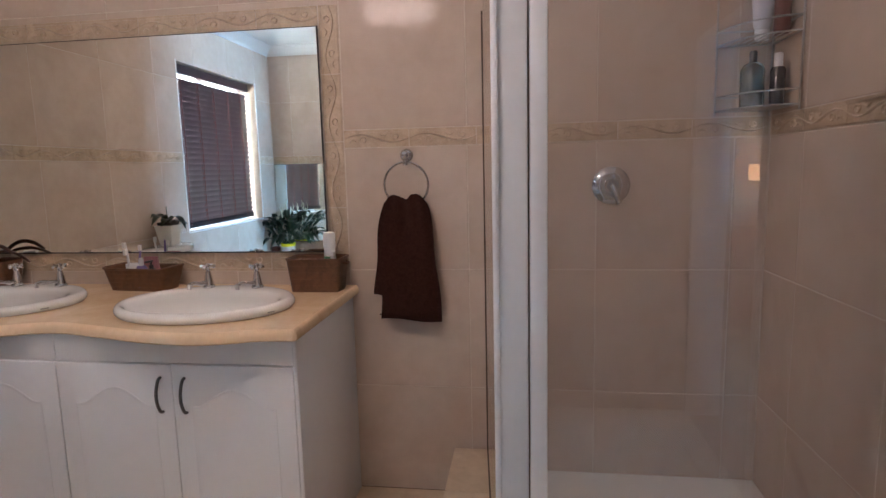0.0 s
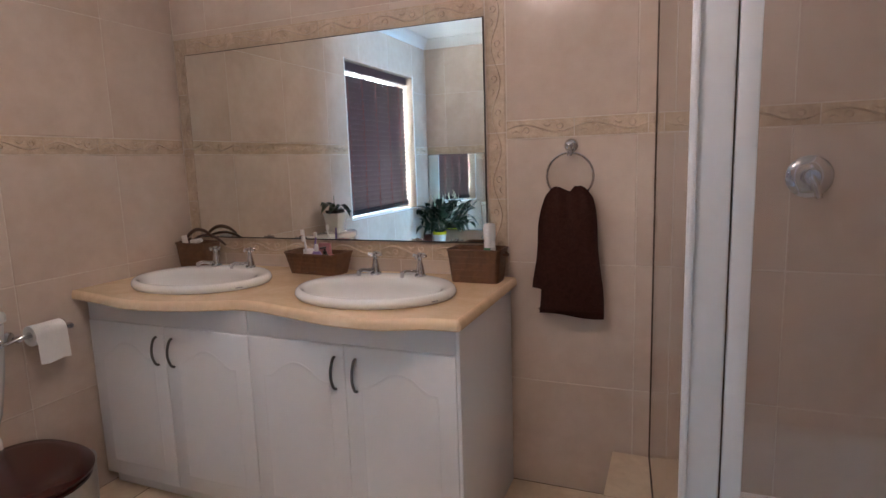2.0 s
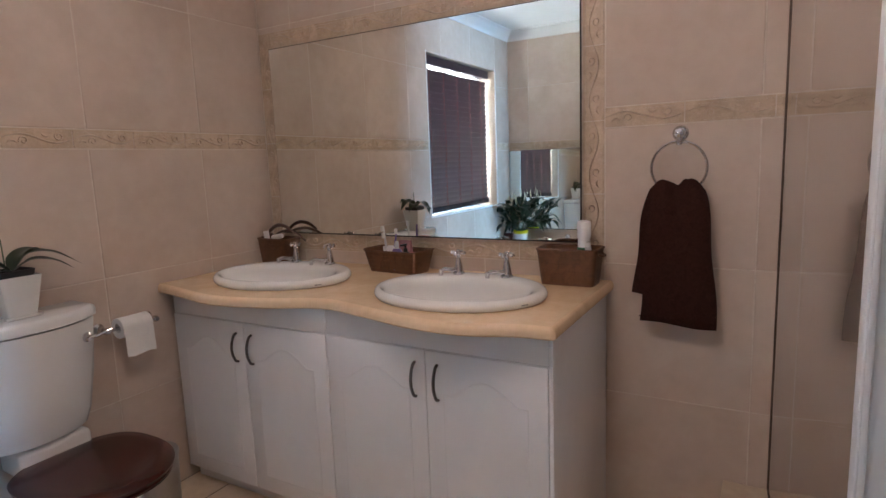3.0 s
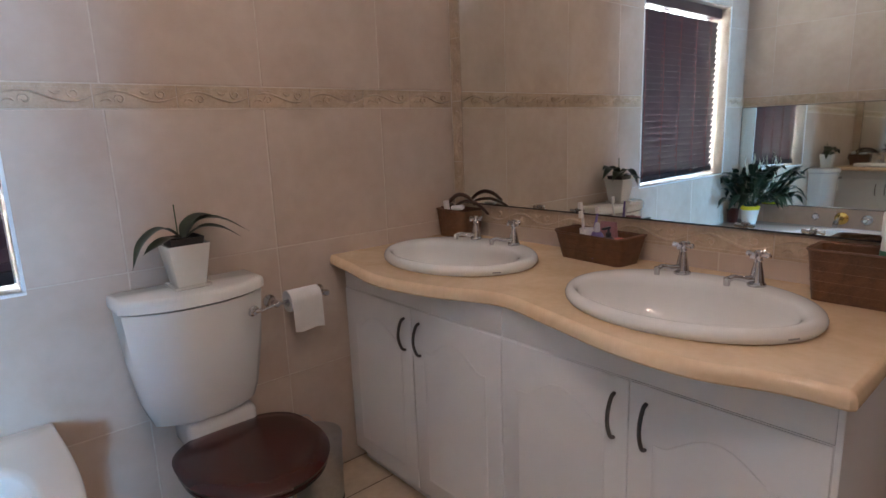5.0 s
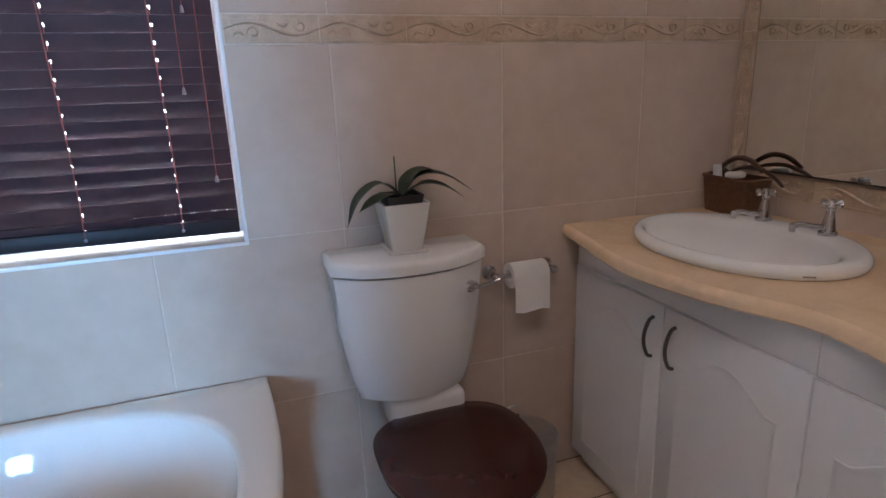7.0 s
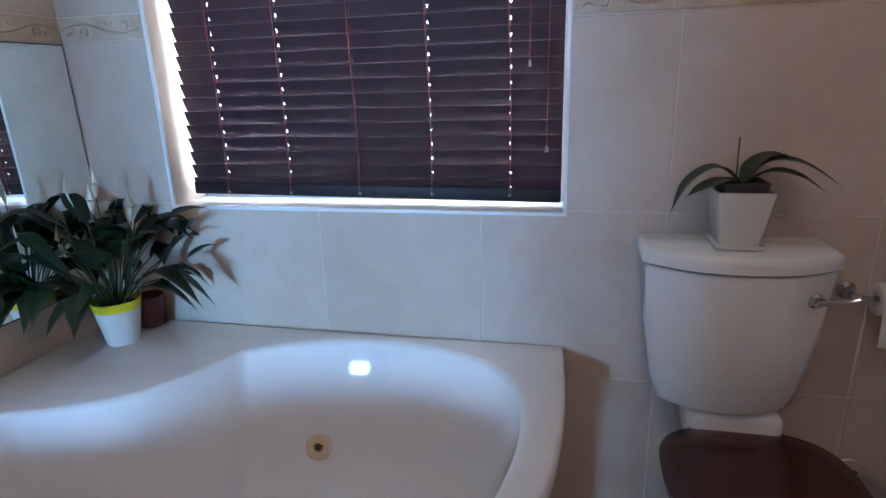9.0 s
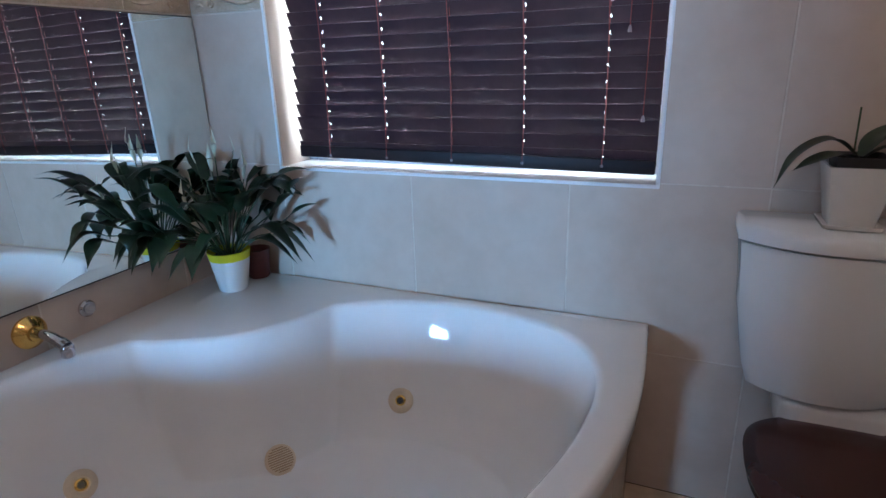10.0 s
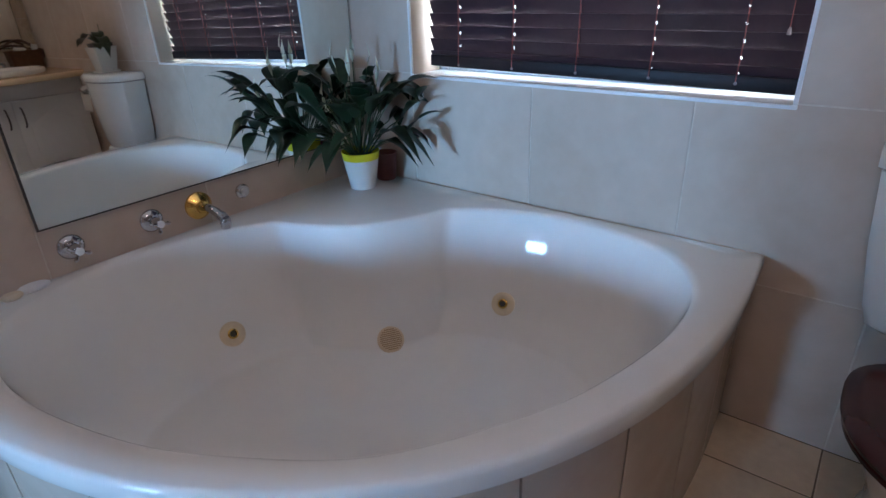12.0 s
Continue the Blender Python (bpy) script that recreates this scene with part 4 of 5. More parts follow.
def basket(at, hx, hy, h, flare, label, rz=0, dip=0.0):
    t = thing("basket", at, label, "basket", "vanity baskets", rz=rz)

    def lift(ring):
        return [(x, y, z + dip * (abs(x) / hx) ** 2 * (z / h if h else 0)) for x, y, z in ring]
    rings = [rrect(hx, hy, 0.0)] + [lift(rrect(hx + flare * s, hy + flare * 0.7 * s, h * s)) for s in (0.25, 0.5, 0.75, 1.0)]
    rings += [lift(rrect(hx + flare - 0.006, hy + flare * 0.7 - 0.006, h)), lift(rrect(hx - 0.006, hy - 0.006, 0.008))]
    part("wall", loft(bmesh.new(), rings), BASKET, t)
    bm = bmesh.new()
    line = [Vector(p) for p in lift(rrect(hx + flare, hy + flare * 0.7, h, n=7))]
    tube(bm, line + [line[0], line[1]], 0.0045, 6)
    part("rolled_rim", bm, BASKET, t)
    for k in range(1, 5):
        zz = h * k / 5
        s = zz / h
        line = [Vector(p) for p in lift(rrect(hx + flare * s + 0.0008, hy + flare * 0.7 * s + 0.0008, zz, n=4))]
        bm = bmesh.new()
        tube(bm, line + [line[0]], 0.0011, 5)
        part("woven_band", bm, BASKET, t)
    return t


b1 = basket((-0.692, 2.300, 0.920), 0.100, 0.056, 0.134, 0.014, "deep brown woven basket holding a roll-on bottle")
hb = bmesh.new()
tube(hb, smooth_line([(0.113, -0.025, 0.116), (0.127, -0.012, 0.111), (0.127, 0.012, 0.111), (0.113, 0.025, 0.116)], 4), 0.005, 8)
part("ear_handle", hb, BASKET, b1)
b2 = basket((-1.472, 2.303, 0.920), 0.130, 0.056, 0.080, 0.022, "low brown basket with toothbrushes and pump bottles", -6, 0.014)
b3 = basket((-2.212, 2.318, 0.920), 0.094, 0.050, 0.124, 0.012, "brown basket full of hair brushes", -4)


def bottle(name, at, profile, mat, label, cat, cap=None, cap_mat=None, rx=0, ry=0):
    t = thing(name, at, label, cat)
    t.matrix_basis = pose(*at, rx, ry)
    part("body", lathe(bmesh.new(), profile, 20), mat, t)
    if cap:
        part("cap", lathe(bmesh.new(), cap, 18), cap_mat, t)
    return t


ro = bottle("roll_on_bottle", (-0.642, 2.310, 0.929), [(0.020, 0), (0.022, 0.01), (0.024, 0.11), (0.022, 0.165)], WHITE_PLASTIC, "white roll-on deodorant bottle with a domed cap", "bottle", [(0.0245, 0.165), (0.025, 0.170), (0.025, 0.215), (0.023, 0.225), (0.015, 0.228)], WHITE_PLASTIC)
part("label_band", lathe(bmesh.new(), [(0.0245, 0.112), (0.0249, 0.114), (0.0246, 0.128), (0.0240, 0.130)], 20, Matrix(), False, False), GREEN_PRINT, ro, "dark green printed band")
bottle("jar", (-0.617, 2.275, 0.929), [(0.011, 0), (0.012, 0.10), (0.011, 0.135)], TUBE_SILVER, "small pale bottle inside a basket", "bottle", [(0.009, 0.135), (0.009, 0.152), (0.006, 0.154)], WHITE_PLASTIC)
bottle("tumbler", (-1.500, 2.272, 0.929), [(0.024, 0), (0.026, 0.07), (0.027, 0.105), (0.025, 0.105), (0.023, 0.09)], WHITE_PLASTIC, "milky white toothbrush tumbler", "tumbler")
bottle("pump_bottle", (-1.455, 2.265, 0.929), [(0.020, 0), (0.023, 0.006), (0.023, 0.085), (0.015, 0.098)], PURPLE, "violet lotion bottle in a basket", "bottle", [(0.010, 0.098), (0.010, 0.118), (0.007, 0.13)], TUBE_SILVER)
pd = bottle("soap_pump", (-1.408, 2.262, 0.929), [(0.022, 0), (0.024, 0.008), (0.024, 0.075), (0.012, 0.086)], DARK_PLASTIC, "dark soap pump bottle in a basket", "bottle", [(0.009, 0.086), (0.009, 0.10), (0.004, 0.102), (0.004, 0.115)], DARK_PLASTIC)
part("nozzle", boxed(-0.006, 0.006, -0.034, 0.008, 0.113, 0.121, bevel=0.003), DARK_PLASTIC, pd)
rt = thing("red_soap_dish", (-1.372, 2.283, 0.930), "red plastic wrapper lying in a basket", "packet")
part("body", loft(bmesh.new(), [rrect(0.030, 0.022, 0.0, 0.012), rrect(0.036, 0.026, 0.05, 0.012), rrect(0.032, 0.022, 0.078, 0.01)]), RED_PLASTIC, rt)
pk = thing("pink_packet", (-1.432, 2.300, 0.930), "pale pink wrapper standing in a basket", "packet")
part("body", loft(bmesh.new(), [rrect(0.030, 0.012, 0.0, 0.005), rrect(0.034, 0.014, 0.06, 0.005), rrect(0.030, 0.006, 0.13, 0.003)]), PINK, pk)
for k, (dx, dy, mat, lab) in enumerate(((-0.010, 0.004, WHITE_PLASTIC, "white"), (0.008, 0.008, PURPLE, "violet"), (0.000, -0.010, TUBE_SILVER, "pale grey"))):
    tb = thing("toothbrush", (-1.500 + dx, 2.272 + dy, 0.938), lab + " toothbrush standing in a tumbler", "toothbrush", "toothbrushes in the tumbler")
    top = Vector((dx * 2.5, dy * 2.2, 0.185 - 0.012 * k))
    part("shaft", tube(bmesh.new(), [(0, 0, 0.0), top * 0.6, top], [0.005, 0.005, 0.0035], 8), mat, tb)
    part("bristles", boxed(top.x - 0.006, top.x + 0.006, top.y - 0.014, top.y - 0.003, top.z - 0.024, top.z, bevel=0.002), PAPER, tb)
for lab, head, line, rad in (("large dark brown hair brush arching out of a basket", (0.030, 0.010), [(-0.088, -0.012, 0.118), (-0.050, -0.010, 0.160), (0.005, -0.014, 0.186), (0.065, -0.018, 0.180), (0.115, -0.022, 0.150)], 0.0085),
                             ("dark hair brush lying over a basket's rim", (0.024, 0.009), [(-0.060, 0.018, 0.125), (0.000, 0.012, 0.150), (0.070, 0.004, 0.158), (0.135, -0.006, 0.140), (0.185, -0.012, 0.112)], 0.0065)):
    hbr = thing("hair_brush", (-2.205, 2.318, 0.925), lab, "hair brush", "brushes in the basket")
    pts = smooth_line(line, 6)
    part("shaft", tube(bmesh.new(), pts, [rad * (0.75 + 0.35 * math.sin(math.pi * i / (len(pts) - 1))) for i in range(len(pts))], 10), BRUSH, hbr)
    p, d = Vector(line[0]), (Vector(line[0]) - Vector(line[1])).normalized()
    hm = Matrix.Translation(p) @ d.to_track_quat("Z", "X").to_matrix().to_4x4()
    part("brush_head", loft(bmesh.new(), [[hm @ Vector((head[0] * k * math.cos(a), head[1] * k * math.sin(a), z)) for a in (2 * math.pi * i / 16 for i in range(16))] for k, z in ((0.3, -0.004), (0.85, 0.010), (1.0, 0.030), (0.95, 0.050), (0.5, 0.066))]), BRUSH, hbr)
wt = thing("cream_tube", (-2.268, 2.300, 0.930), "white and teal cream tube leaning in a basket", "tube")
wt.matrix_basis = pose(-2.262, 2.300, 0.932, 0, -8)
part("body", loft(bmesh.new(), [[(0.018 * math.cos(a), 0.016 * math.sin(a), 0.02) for a in (2 * math.pi * i / 16 for i in range(16))], [(0.020 * math.cos(a), 0.004 * math.sin(a), 0.15) for a in (2 * math.pi * i / 16 for i in range(16))]]), WHITE_PLASTIC, wt)
wt2 = thing("cream_tube", (-2.16, 2.285, 0.930), "white cream tube lying across a basket", "tube")
wt2.matrix_basis = pose(-2.215, 2.278, 1.052, 0, 82)
part("body", lathe(bmesh.new(), [(0.010, 0), (0.012, 0.004), (0.012, 0.06), (0.009, 0.07)], 14), WHITE_PLASTIC, wt2)

# ---- plants in the corner of the bath ----
PLX, PLY = -2.148, -0.664
lily = thing("peace_lily", (PLX, PLY, RIM_Z), "leafy peace lily in a white pot with a yellow rim", "potted plant")
part("pot", lathe(bmesh.new(), [(0.047, 0.0), (0.050, 0.004), (0.060, 0.065), (0.068, 0.115), (0.064, 0.115)], 32), POT_WHITE, lily)
part("pot_rim", lathe(bmesh.new(), [(0.068, 0.1152), (0.0715, 0.136), (0.073, 0.144), (0.069, 0.145), (0.065, 0.128), (0.062, 0.1155)], 32, Matrix(), False, False), POT_YELLOW, lily, "bright yellow glazed rim")
part("soil", lathe(bmesh.new(), [(0.064, 0.121), (0.03, 0.127), (0.01, 0.129)], 18), SOIL, lily)
rl = random.Random(11)
for k in range(54):
    az = k * 2.39996 + rl.uniform(-0.25, 0.25)
    low = k % 3 == 2                               # old leaves that hang over the pot's rim
    lean = rl.uniform(0.75, 1.0) if low else rl.uniform(0.12, 1.0)
    stem = rl.uniform(0.05, 0.12) if low else rl.uniform(0.10, 0.26) * (1.15 - 0.45 * lean)
    reach = 0.05 + (0.09 if low else 0.13) * lean * rl.uniform(0.6, 1.1)
    d = Vector((math.cos(az), math.sin(az), 0))
    base = Vector((0.025 * math.cos(az), 0.025 * math.sin(az), 0.125))
    tip0 = base + d * reach + Vector((0, 0, stem))
    ln = rl.uniform(0.14, 0.235)
    droop = rl.uniform(0.6, 1.1) if low else rl.uniform(-0.5, 0.75) * (0.35 + lean)
    turn = rl.uniform(-0.9, 0.9)
    d2 = Vector((math.cos(az + turn), math.sin(az + turn), 0))
    p1 = tip0 + d * ln * 0.35 + Vector((0, 0, ln * (0.32 - 0.25 * droop)))
    p2 = p1 + d2 * ln * 0.28 + Vector((0, 0, ln * (0.10 - 0.35 * droop)))
    p3 = p2 + d2 * ln * 0.24 + Vector((0, 0, -ln * (0.02 + 0.32 * max(0.0, droop)) + ln * 0.20 * max(0.0, -droop)))
    # keep clear of the two walls in the corner
    fx, fy = XW + 0.012 - PLX, YS + 0.02 - PLY
    end = [Vector((max(p.x, fx + 0.002 * i), max(p.y, fy + 0.002 * i), max(p.z, 0.05))) for i, p in enumerate((base, tip0, p1, p2, p3))]
    lf = part("leaf", leaf_blade(bmesh.new(), end[1:], rl.uniform(0.027, 0.042), rl.uniform(0.12, 0.36), 0.80, 6), LEAF, lily, angle=80)
    part("leaf_stalk", tube(bmesh.new(), smooth_line([end[0], (end[0] + end[1]) / 2 + Vector((0, 0, 0.02)), end[1]], 4), 0.0022, 5), STEM, lf)
for az, h, lean in ((0.6, 0.43, 0.07), (2.3, 0.44, 0.05), (-0.6, 0.45, 0.06), (1.5, 0.40, 0.12), (0.1, 0.33, 0.16), (0.9, 0.47, 0.02)):
    d = Vector((math.cos(az), math.sin(az), 0))
    top = d * lean + Vector((0, 0, h))
    fl = part("flower_stalk", tube(bmesh.new(), smooth_line([(0, 0, 0.125), d * lean * 0.4 + Vector((0, 0, h * 0.55)), top], 5), 0.0018, 5), STEM, lily)
    part("spathe", leaf_blade(bmesh.new(), [top, top + d * 0.012 + Vector((0, 0, 0.04)), top + d * 0.006 + Vector((0, 0, 0.095))], 0.0085, 0.5), SPATHE, fl, "withered white spathe", 80)

rp = thing("brown_plant_pot", (-2.277, -0.658, RIM_Z), "plain red-brown ceramic pot behind the lily", "plant pot")
part("pot", lathe(bmesh.new(), [(0.036, 0.0), (0.039, 0.004), (0.046, 0.09), (0.049, 0.108), (0.045, 0.109), (0.042, 0.06)], 30), TERRACOTTA, rp)
part("soil", lathe(bmesh.new(), [(0.043, 0.085), (0.02, 0.09)], 16), SOIL, rp)

for at, a, b, mat, lab in (((-1.045, -0.812, RIM_Z), 0.040, 0.024, WHITE_PLASTIC, "white shell-shaped soap dish on the bath rim"), ((-0.990, -0.800, RIM_Z), 0.026, 0.020, CREAM_PLASTIC, "cream soap bar lying on the bath rim")):
    t = thing("soap_dish" if mat is WHITE_PLASTIC else "soap_bar", at, lab, "soap dish" if mat is WHITE_PLASTIC else "soap")
    part("body", loft(bmesh.new(), [[(a * k * math.cos(q1), b * k * math.sin(q1), z) for q1 in (2 * math.pi * i / 28 for i in range(28))] for k, z in ((0.8, 0.0005), (1.0, 0.005), (1.0, 0.010), (0.85, 0.014), (0.4, 0.012))]), mat, t)

# ---- shower ----
SX, SY = 0.03, 1.225                              # outer faces of the glass enclosure
KZ = 0.200
kerb = thing("shower_kerb", (0, 0, 0), "low beige tiled kerb round the shower", "kerb", kind="structure")
part("kerb_core", boxed(-0.147, 0.052, SY - 0.082, YN, 0, KZ - 0.008), FLOOR_GROUT, kerb)
part("kerb_core", boxed(0.052, XE, SY - 0.082, SY + 0.082, 0, KZ - 0.008), FLOOR_GROUT, kerb)
for a, b in ((SY - 0.09, 1.648), (1.652, 2.062), (2.066, YN - 0.001)):
    part("kerb_top_tile", boxed(-0.155, 0.06, a, b, KZ - 0.008, KZ, bevel=0.002), FLOOR_TILE, kerb)
    part("kerb_face_tile", boxed(-0.155, -0.147, a, b, 0.0, KZ - 0.009), FLOOR_TILE, kerb)
for a, b in ((-0.155, 0.345), (0.349, 0.70), (0.704, XE)):
    if a > 0:
        part("kerb_top_tile", boxed(max(a, 0.062), b, SY - 0.09, SY + 0.09, KZ - 0.008, KZ, bevel=0.002), FLOOR_TILE, kerb)
    part("kerb_face_tile", boxed(a, b, SY - 0.09, SY - 0.082, 0.0, KZ - 0.009), FLOOR_TILE, kerb)
tagged(link("shower_floor", boxed(0.055, XE, SY + 0.08, YN, 0.0, 0.115), ACRYLIC), "pale grey shower tray", "shower tray", kind="structure")

enc = thing("shower_enclosure", (0, 0, KZ), "clear glass shower enclosure with white metal frame", "shower screen")
H = 1.80
gm = Matrix.Translation((-0.010, YN, 0)) @ pose(0, 0, 0, 0, 0, math.degrees(math.atan2(0.094, YN - 1.255)))
side = part("side_pane", boxed(-0.003, 0.003, -(YN - 1.255), -0.004, 0.006, H - 0.03), GLASS, enc, "clear glass side pane")
side.matrix_basis = gm
side.visible_shadow = False
sl = part("silicone_seal", boxed(-0.006, 0.006, -0.010, -0.001, 0.001, H), SEAL_AND_GAP_SHADE, enc, "dark stained sealant line")
sl.matrix_basis = gm
sl = part("base_seal", boxed(-0.006, 0.006, -(YN - 1.255), -0.010, 0.0005, 0.007), SEAL_AND_GAP_SHADE, enc, "dark stained sealant line")
sl.matrix_basis = gm
part("corner_post", boxed(0.078, 0.149, 1.222, 1.272, 0.001, H, bevel=0.005), ALU, enc, "white powder-coated corner post")
part("post_bead", boxed(0.082, 0.092, 1.216, 1.2225, 0.001, H, bevel=0.003), ALU, enc)
part("post_gasket", boxed(0.1492, 0.1518, 1.229, 1.262, 0.001, H), SEAL_AND_GAP_SHADE, enc)
dr = part("shower_door", boxed(0.190, XE - 0.05, 1.246, 1.252, 0.03, H - 0.04), GLASS, enc, "clear glass shower door")
dr.visible_shadow = False
part("door_stile", boxed(0.152, 0.188, 1.225, 1.266, 0.010, H - 0.02, bevel=0.004), ALU, dr, "white door stile")
part("door_stile", boxed(XE - 0.052, XE - 0.026, 1.232, 1.266, 0.010, H - 0.02, bevel=0.005), ALU, dr, "white door stile")
part("wall_channel", boxed(XE - 0.024, XE - 0.001, 1.228, 1.270, 0.001, H, bevel=0.003), ALU, enc)
part("head_rail", boxed(0.072, XE - 0.001, 1.226, 1.270, H, H + 0.04, bevel=0.004), ALU, enc)
part("bottom_rail", boxed(0.157, XE - 0.026, 1.232, 1.262, 0.001, 0.010), ALU, enc)

mx = thing("shower_mixer", (0.484, YN, 1.320), "chrome round shower mixer with a lever", "shower mixer")
mq = pose(0, 0, 0, 90)
part("plate", lathe(bmesh.new(), [(0.072, 0.001), (0.073, 0.005), (0.066, 0.012), (0.040, 0.018)], 36, mq), CHROME, mx)
part("hub", lathe(bmesh.new(), [(0.030, 0.017), (0.030, 0.045), (0.024, 0.055)], 26, mq), CHROME, mx)
part("lever", tube(bmesh.new(), [(0.0, -0.045, 0.0), (0.012, -0.060, -0.03), (0.022, -0.066, -0.072)], [0.014, 0.012, 0.010], 12), CHROME, mx)

cad = thing("shower_caddy", (XE, YN, 1.585), "two-tier chrome wire corner caddy with bottles", "shower caddy")
W1, W2, HC = 0.205, 0.245, 0.46
bm = bmesh.new()
for p in ((-W1, -0.012), (-0.012, -0.012), (-0.012, -W2)):
    tube(bm, [(p[0], p[1], -0.02), (p[0], p[1], HC)], 0.0035, 6)
part("upright", bm, STEEL, cad)
for z in (0.0, 0.235, 0.44):
    for dz in (0.0, 0.05):
        if z > 0.4 and dz:
            continue
        bm = bmesh.new()
        tube(bm, [(-0.012, -0.012, z + dz), (-W1, -0.012, z + dz)], 0.003, 6)
        tube(bm, [(-0.012, -0.012, z + dz), (-0.012, -W2, z + dz)], 0.003, 6)
        tube(bm, smooth_line([(-W1, -0.012, z + dz), (-W1 * 0.86, -W2 * 0.52, z + dz), (-W1 * 0.5, -W2 * 0.86, z + dz), (-0.012, -W2, z + dz)], 5), 0.003, 6)
        part("shelf_wire", bm, STEEL, cad)
    bm = bmesh.new()
    for i in range(1, 8):
        x = -0.012 - (W1 - 0.02) * i / 8
        yend = -W2 * math.sqrt(max(0.0, 1 - (x / W1) ** 2)) * 0.97
        if yend < -0.03 and z < 0.4:
            tube(bm, [(x, -0.012, z), (x, yend, z)], 0.002, 5)
    if bm.verts:
        part("shelf_bar", bm, STEEL, cad)
    else:
        bm.free()
bottle("shampoo_bottle", (XE - 0.100, YN - 0.075, 1.589), [(0.036, 0), (0.040, 0.006), (0.040, 0.135), (0.030, 0.152), (0.014, 0.160)], DARK_BOTTLE, "blue-black shampoo bottle on a caddy shelf", "bottle", [(0.013, 0.16), (0.013, 0.195), (0.010, 0.20)], DARK_PLASTIC)
bottle("spray_can", (XE - 0.045, YN - 0.150, 1.589), [(0.022, 0), (0.024, 0.004), (0.024, 0.12), (0.018, 0.13)], DARK_BOTTLE, "slim dark bottle with a pale cap", "bottle", [(0.014, 0.13), (0.014, 0.175), (0.010, 0.178)], WHITE_PLASTIC)
tu = thing("shampoo_tube", (XE - 0.075, YN - 0.075, 1.824), "white and silver shampoo tube standing on its cap", "tube")
part("body", loft(bmesh.new(), [[(r1 * math.cos(a), r2 * math.sin(a), z) for a in (2 * math.pi * i / 20 for i in range(20))] for r1, r2, z in ((0.022, 0.020, 0.035), (0.030, 0.024, 0.05), (0.036, 0.018, 0.12), (0.040, 0.004, 0.20))]), TUBE_SILVER, tu)
part("cap", lathe(bmesh.new(), [(0.023, 0.0), (0.024, 0.034)], 20), WHITE_PLASTIC, tu)
bottle("conditioner_bottle", (XE - 0.042, YN - 0.155, 1.824), [(0.024, 0), (0.026, 0.005), (0.026, 0.14), (0.016, 0.155)], TERRACOTTA, "brown shower bottle on the upper caddy shelf", "bottle", [(0.013, 0.155), (0.013, 0.185)], DARK_PLASTIC)

# ---- tiles, last ----
def cut(rect, holes):
    """The rectangle less the holes, as smaller rectangles."""
    todo = [rect]
    for h in holes:
        nxt = []
        for u0, u1, v0, v1 in todo:
            a0, a1, b0, b1 = max(u0, h[0]), min(u1, h[1]), max(v0, h[2]), min(v1, h[3])
            if a0 >= a1 or b0 >= b1:
                nxt.append((u0, u1, v0, v1))
                continue
            nxt += [r for r in ((u0, a0, v0, v1), (a1, u1, v0, v1), (a0, a1, v0, b0), (a0, a1, b1, v1)) if r[1] - r[0] > 1e-4 and r[3] - r[2] > 1e-4]
        todo = nxt
    return todo


def tile_mesh(rects, t):
    """Tiles in the u, v plane with the glazed face at w = 0 and a softened edge when whole."""
    bm = bmesh.new()
    e = 0.0018
    for u0, u1, v0, v1 in rects:
        if len(rects) > 1:
            box(bm, u0, u1, -t, 0.0, v0, v1)
            continue
        r = [[(u0, -t, v0), (u1, -t, v0), (u1, -t, v1), (u0, -t, v1)], [(u0, -e * 0.7, v0), (u1, -e * 0.7, v0), (u1, -e * 0.7, v1), (u0, -e * 0.7, v1)],
             [(u0 + e, 0, v0 + e), (u1 - e, 0, v0 + e), (u1 - e, 0, v1 - e), (u0 + e, 0, v1 - e)]]
        loft(bm, r, False, True)
    return bm


GAP = 0.0022


def tile_face(parent, m, us, vs, holes, mat, name="tile", t=TT):
    for u0, u1 in zip(us, us[1:]):
        for v0, v1 in zip(vs, vs[1:]):
            rects = cut((u0 + GAP, u1 - GAP, v0 + GAP, v1 - GAP), holes)
            rects = [r for r in rects if r[1] - r[0] > 0.004 and r[3] - r[2] > 0.004]
            if rects:
                o = part(name, tile_mesh(rects, t), mat, parent, angle=25)
                o.matrix_basis = m


def grid(a, b, joint, step):
    k = math.ceil((a - joint) / step)
    out = [a]
    while joint + k * step < b - 0.01:
        if joint + k * step > a + 0.01:
            out.append(joint + k * step)
        k += 1
    return out + [b]


STEP = 0.508
# frames: u along the wall, v up, glazed face towards the room
M_W = Matrix(((0, 1, 0, XW), (1, 0, 0, 0), (0, 0, 1, 0), (0, 0, 0, 1)))
M_N = Matrix(((1, 0, 0, 0), (0, -1, 0, YN), (0, 0, 1, 0), (0, 0, 0, 1)))
M_S = Matrix(((1, 0, 0, 0), (0, 1, 0, YS), (0, 0, 1, 0), (0, 0, 0, 1)))
M_E = Matrix(((0, -1, 0, XE), (1, 0, 0, 0), (0, 0, 1, 0), (0, 0, 0, 1)))
band = [(-9, 9, ZB0, ZB1)]
ZROWS = [0.0, 0.475, 0.985, ZB0, ZB1, 2.09, ZC]
FRAME = (-2.33, -0.590, 0.978, 2.064)              # relief frame round the vanity mirror
GLASSR = (-2.250, -0.672, 1.062, 1.982)
tile_face(wall_west, M_W, grid(YS, YN, 0.983, STEP), ZROWS, band + [WIN], TILE)
tile_face(wall_north, M_N, grid(XW, XE, -0.079, STEP), ZROWS, [(FRAME[1], 9, ZB0, ZB1), FRAME], TILE)
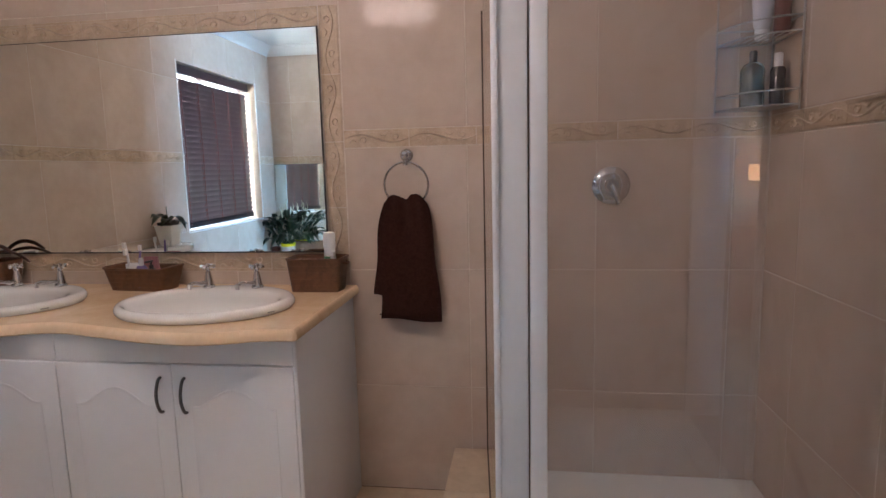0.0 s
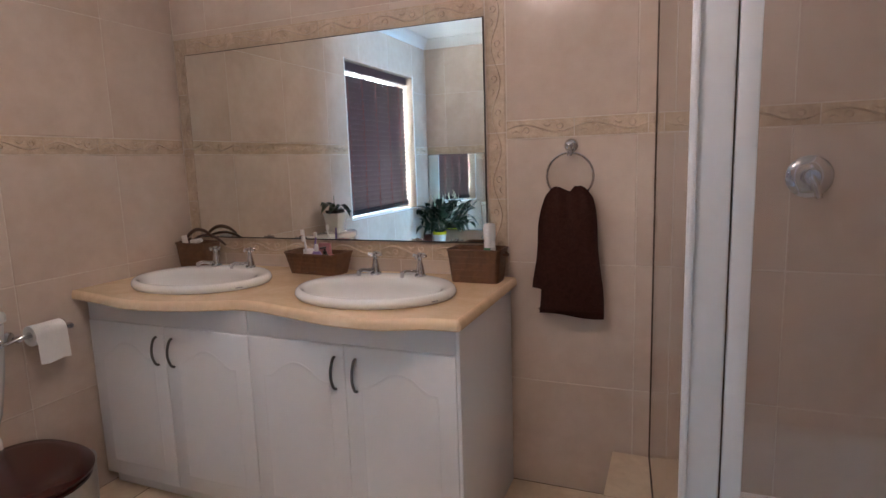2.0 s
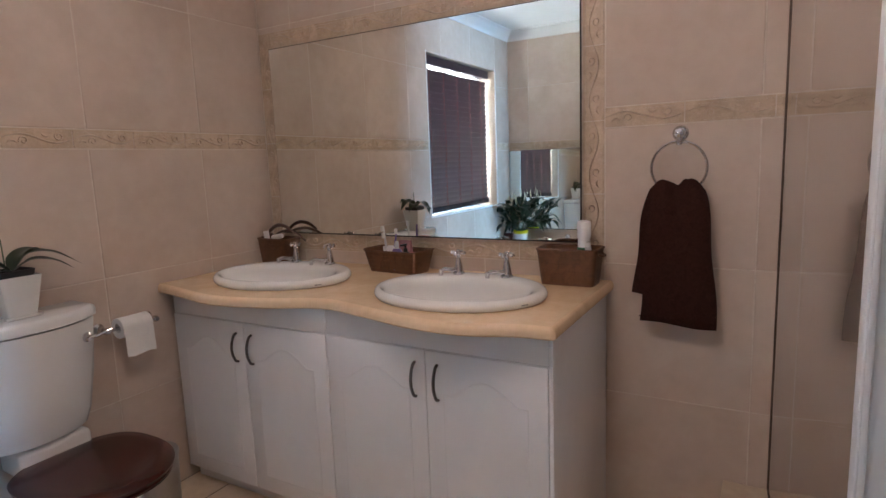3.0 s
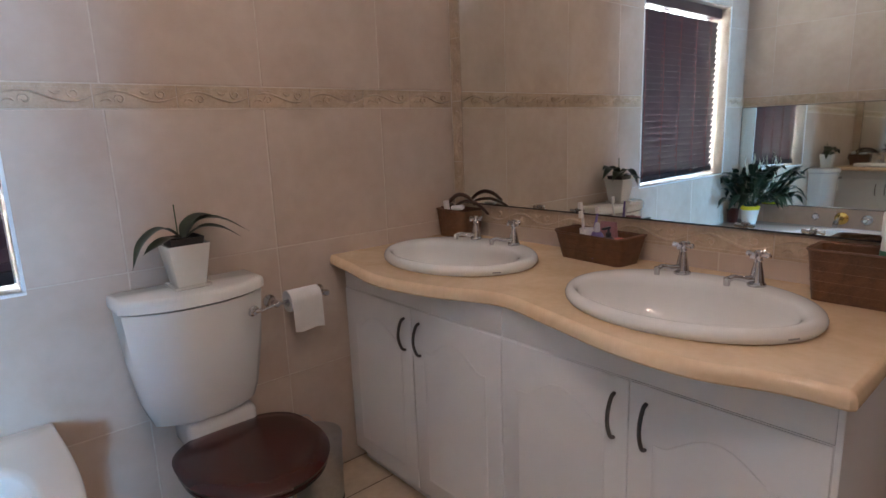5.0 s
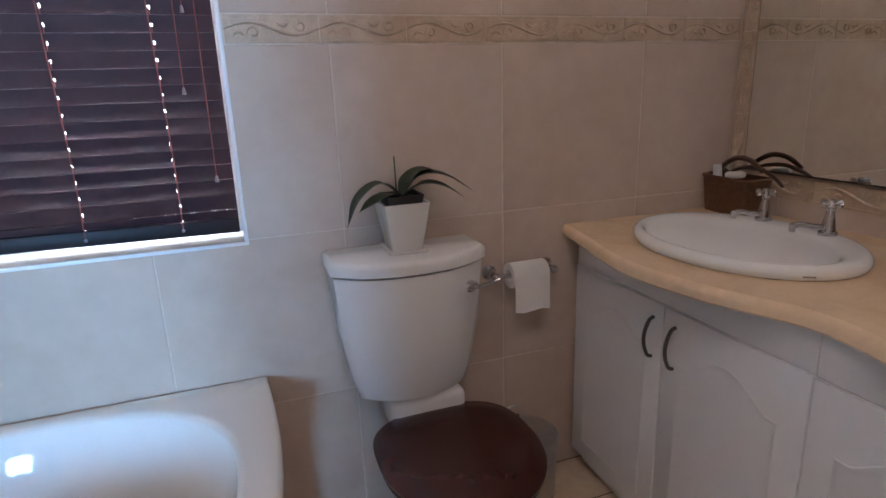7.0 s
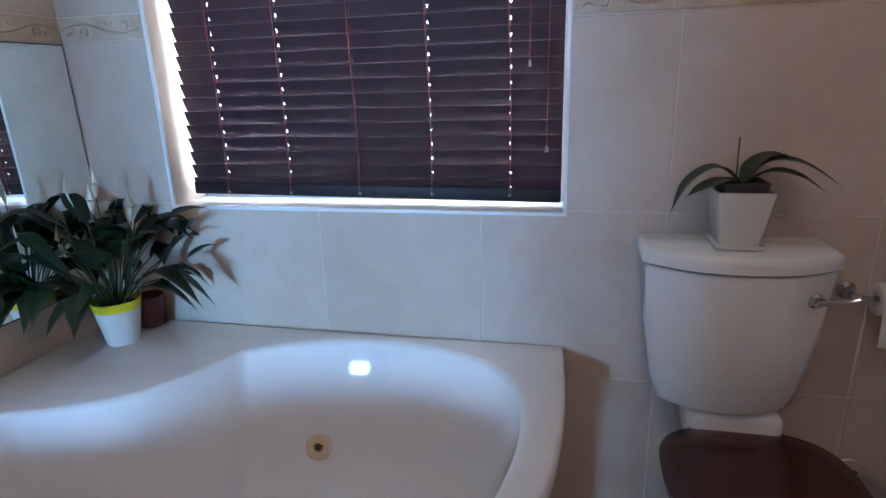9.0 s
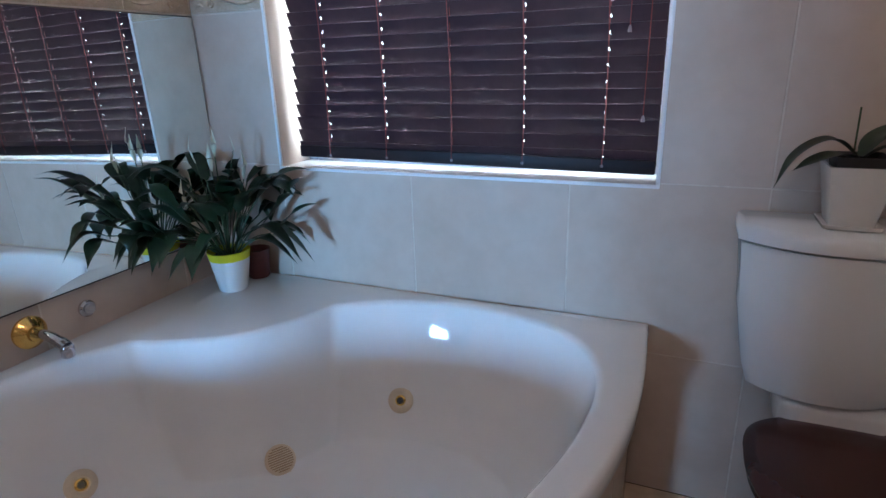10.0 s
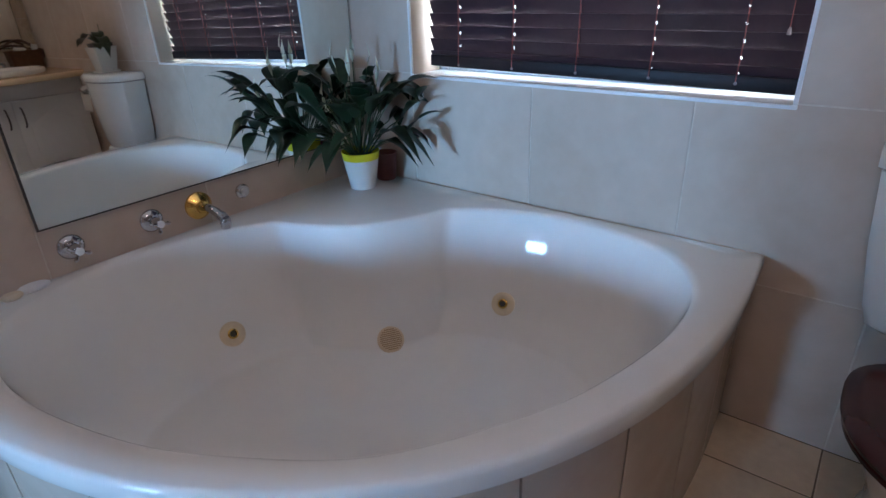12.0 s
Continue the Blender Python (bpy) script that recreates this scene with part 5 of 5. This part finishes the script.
tile_face(wall_south, M_S, grid(XW, XE, -1.10, STEP), ZROWS, band, TILE)
tile_face(wall_east, M_E, grid(YS, YN, DOOR[1], STEP), ZROWS, band + [(DOOR[0], DOOR[1], -1, DOOR[2])], TILE)

floor_us, floor_vs = grid(XW, XE, -2.112, STEP), grid(YS, YN, 0.98, STEP)
M_F = Matrix(((1, 0, 0, 0), (0, 0, 1, 0), (0, 1, 0, 0), (0, 0, 0, 1)))
tile_face(floor, M_F, floor_us, floor_vs, [], FLOOR_TILE, "floor_tile", 0.006)


def border_mesh(length, height):
    """A relief border tile: bead along both edges, a running vine with curled shoots."""
    bm = bmesh.new()
    box(bm, 0.0005, length - 0.0005, -TT, 0.001, 0.0, height)
    for v in (0.004, height - 0.010):
        box(bm, 0.0005, length - 0.0005, 0.0, 0.0045, v, v + 0.006)

    def ridge(line, w, h):
        rows_r = []
        for i, p in enumerate(line):
            d = (line[min(i + 1, len(line) - 1)] - line[max(i - 1, 0)]).normalized()
            nn = Vector((-d.z, 0, d.x))
            taper = min(1.0, 0.35 + 3.0 * min(i, len(line) - 1 - i) / len(line))
            rows_r.append([bm.verts.new(p + nn * w * taper), bm.verts.new(p + Vector((0, h * taper, 0))), bm.verts.new(p - nn * w * taper)])
        for a, b in zip(rows_r, rows_r[1:]):
            bm.faces.new((a[0], b[0], b[1], a[1]))
            bm.faces.new((a[1], b[1], b[2], a[2]))
    c, amp = height / 2, height * 0.22
    ridge([Vector((length * i / 20, 0.001, c + amp * math.sin(2 * math.pi * i / 20))) for i in range(21)], 0.0040, 0.0060)
    for s, sg in ((0.30, -1), (0.80, 1)):
        cx, cz = length * s, c + sg * amp * 0.55 * 1.0
        curl = [Vector((cx + (0.016 - 0.0105 * k / 15) * math.cos(0.45 * k * sg + (2.6 if sg > 0 else 3.6)), 0.001, cz + (0.016 - 0.0105 * k / 15) * math.sin(0.45 * k * sg + (2.6 if sg > 0 else 3.6)))) for k in range(16)]
        ridge(curl, 0.0032, 0.0052)
    for s, sg in ((0.08, 1), (0.55, -1)):
        p = Vector((length * s, 0.001, c - sg * amp * 1.1))
        ridge([p + Vector((0.030 * t, 0, sg * 0.010 * math.sin(3 * t))) for t in (0, 0.25, 0.5, 0.75, 1.0)], 0.0044, 0.0048)
    return bm


BL = 0.254
shared = {}


def border_run(parent, m, u0, u1, height=ZB1 - ZB0 - 2 * GAP):
    """Border tiles end to end along u from u0 to u1, the last one cut."""
    n = max(1, round((u1 - u0) / BL))
    length = (u1 - u0) / n
    key = (round(length, 4), round(height, 4))
    for k in range(n):
        if key not in shared:
            o = part("border_tile", border_mesh(length - GAP, height), BORDER, parent, "raised scroll-pattern border tile", 40)
            shared[key] = o.data
        else:
            o = new("border_tile", shared[key])
            o.parent = parent
        o.matrix_basis = m @ Matrix.Translation((u0 + k * length + GAP / 2, 0, 0))


def up(z):
    return Matrix.Translation((0, 0, z))


border_run(wall_west, M_W @ up(ZB0 + GAP), WIN[1] + 0.005, YN - 0.006)
border_run(wall_west, M_W @ up(ZB0 + GAP), YS + 0.006, WIN[0] - 0.005)
border_run(wall_north, M_N @ up(ZB0 + GAP), FRAME[1] + 0.002, XE - 0.006)
border_run(wall_south, M_S @ up(ZB0 + GAP), XW + 0.006, XE)
border_run(wall_east, M_E @ up(ZB0 + GAP), DOOR[1] + 0.004, YN - 0.006)
fh = 0.0795
border_run(wall_north, M_N @ up(GLASSR[3] + 0.001), XW + 0.082, FRAME[1] - 0.084, fh)
border_run(wall_north, M_N @ up(FRAME[2] + 0.002), XW + 0.082, FRAME[1] - 0.084, fh)
turn_up = pose(0, 0, 0, 0, -90, 0)
for x in (FRAME[1] - 0.0005, XW + 0.0815):
    border_run(wall_north, M_N @ Matrix.Translation((x, 0, 0)) @ turn_up, FRAME[2], FRAME[3], fh)
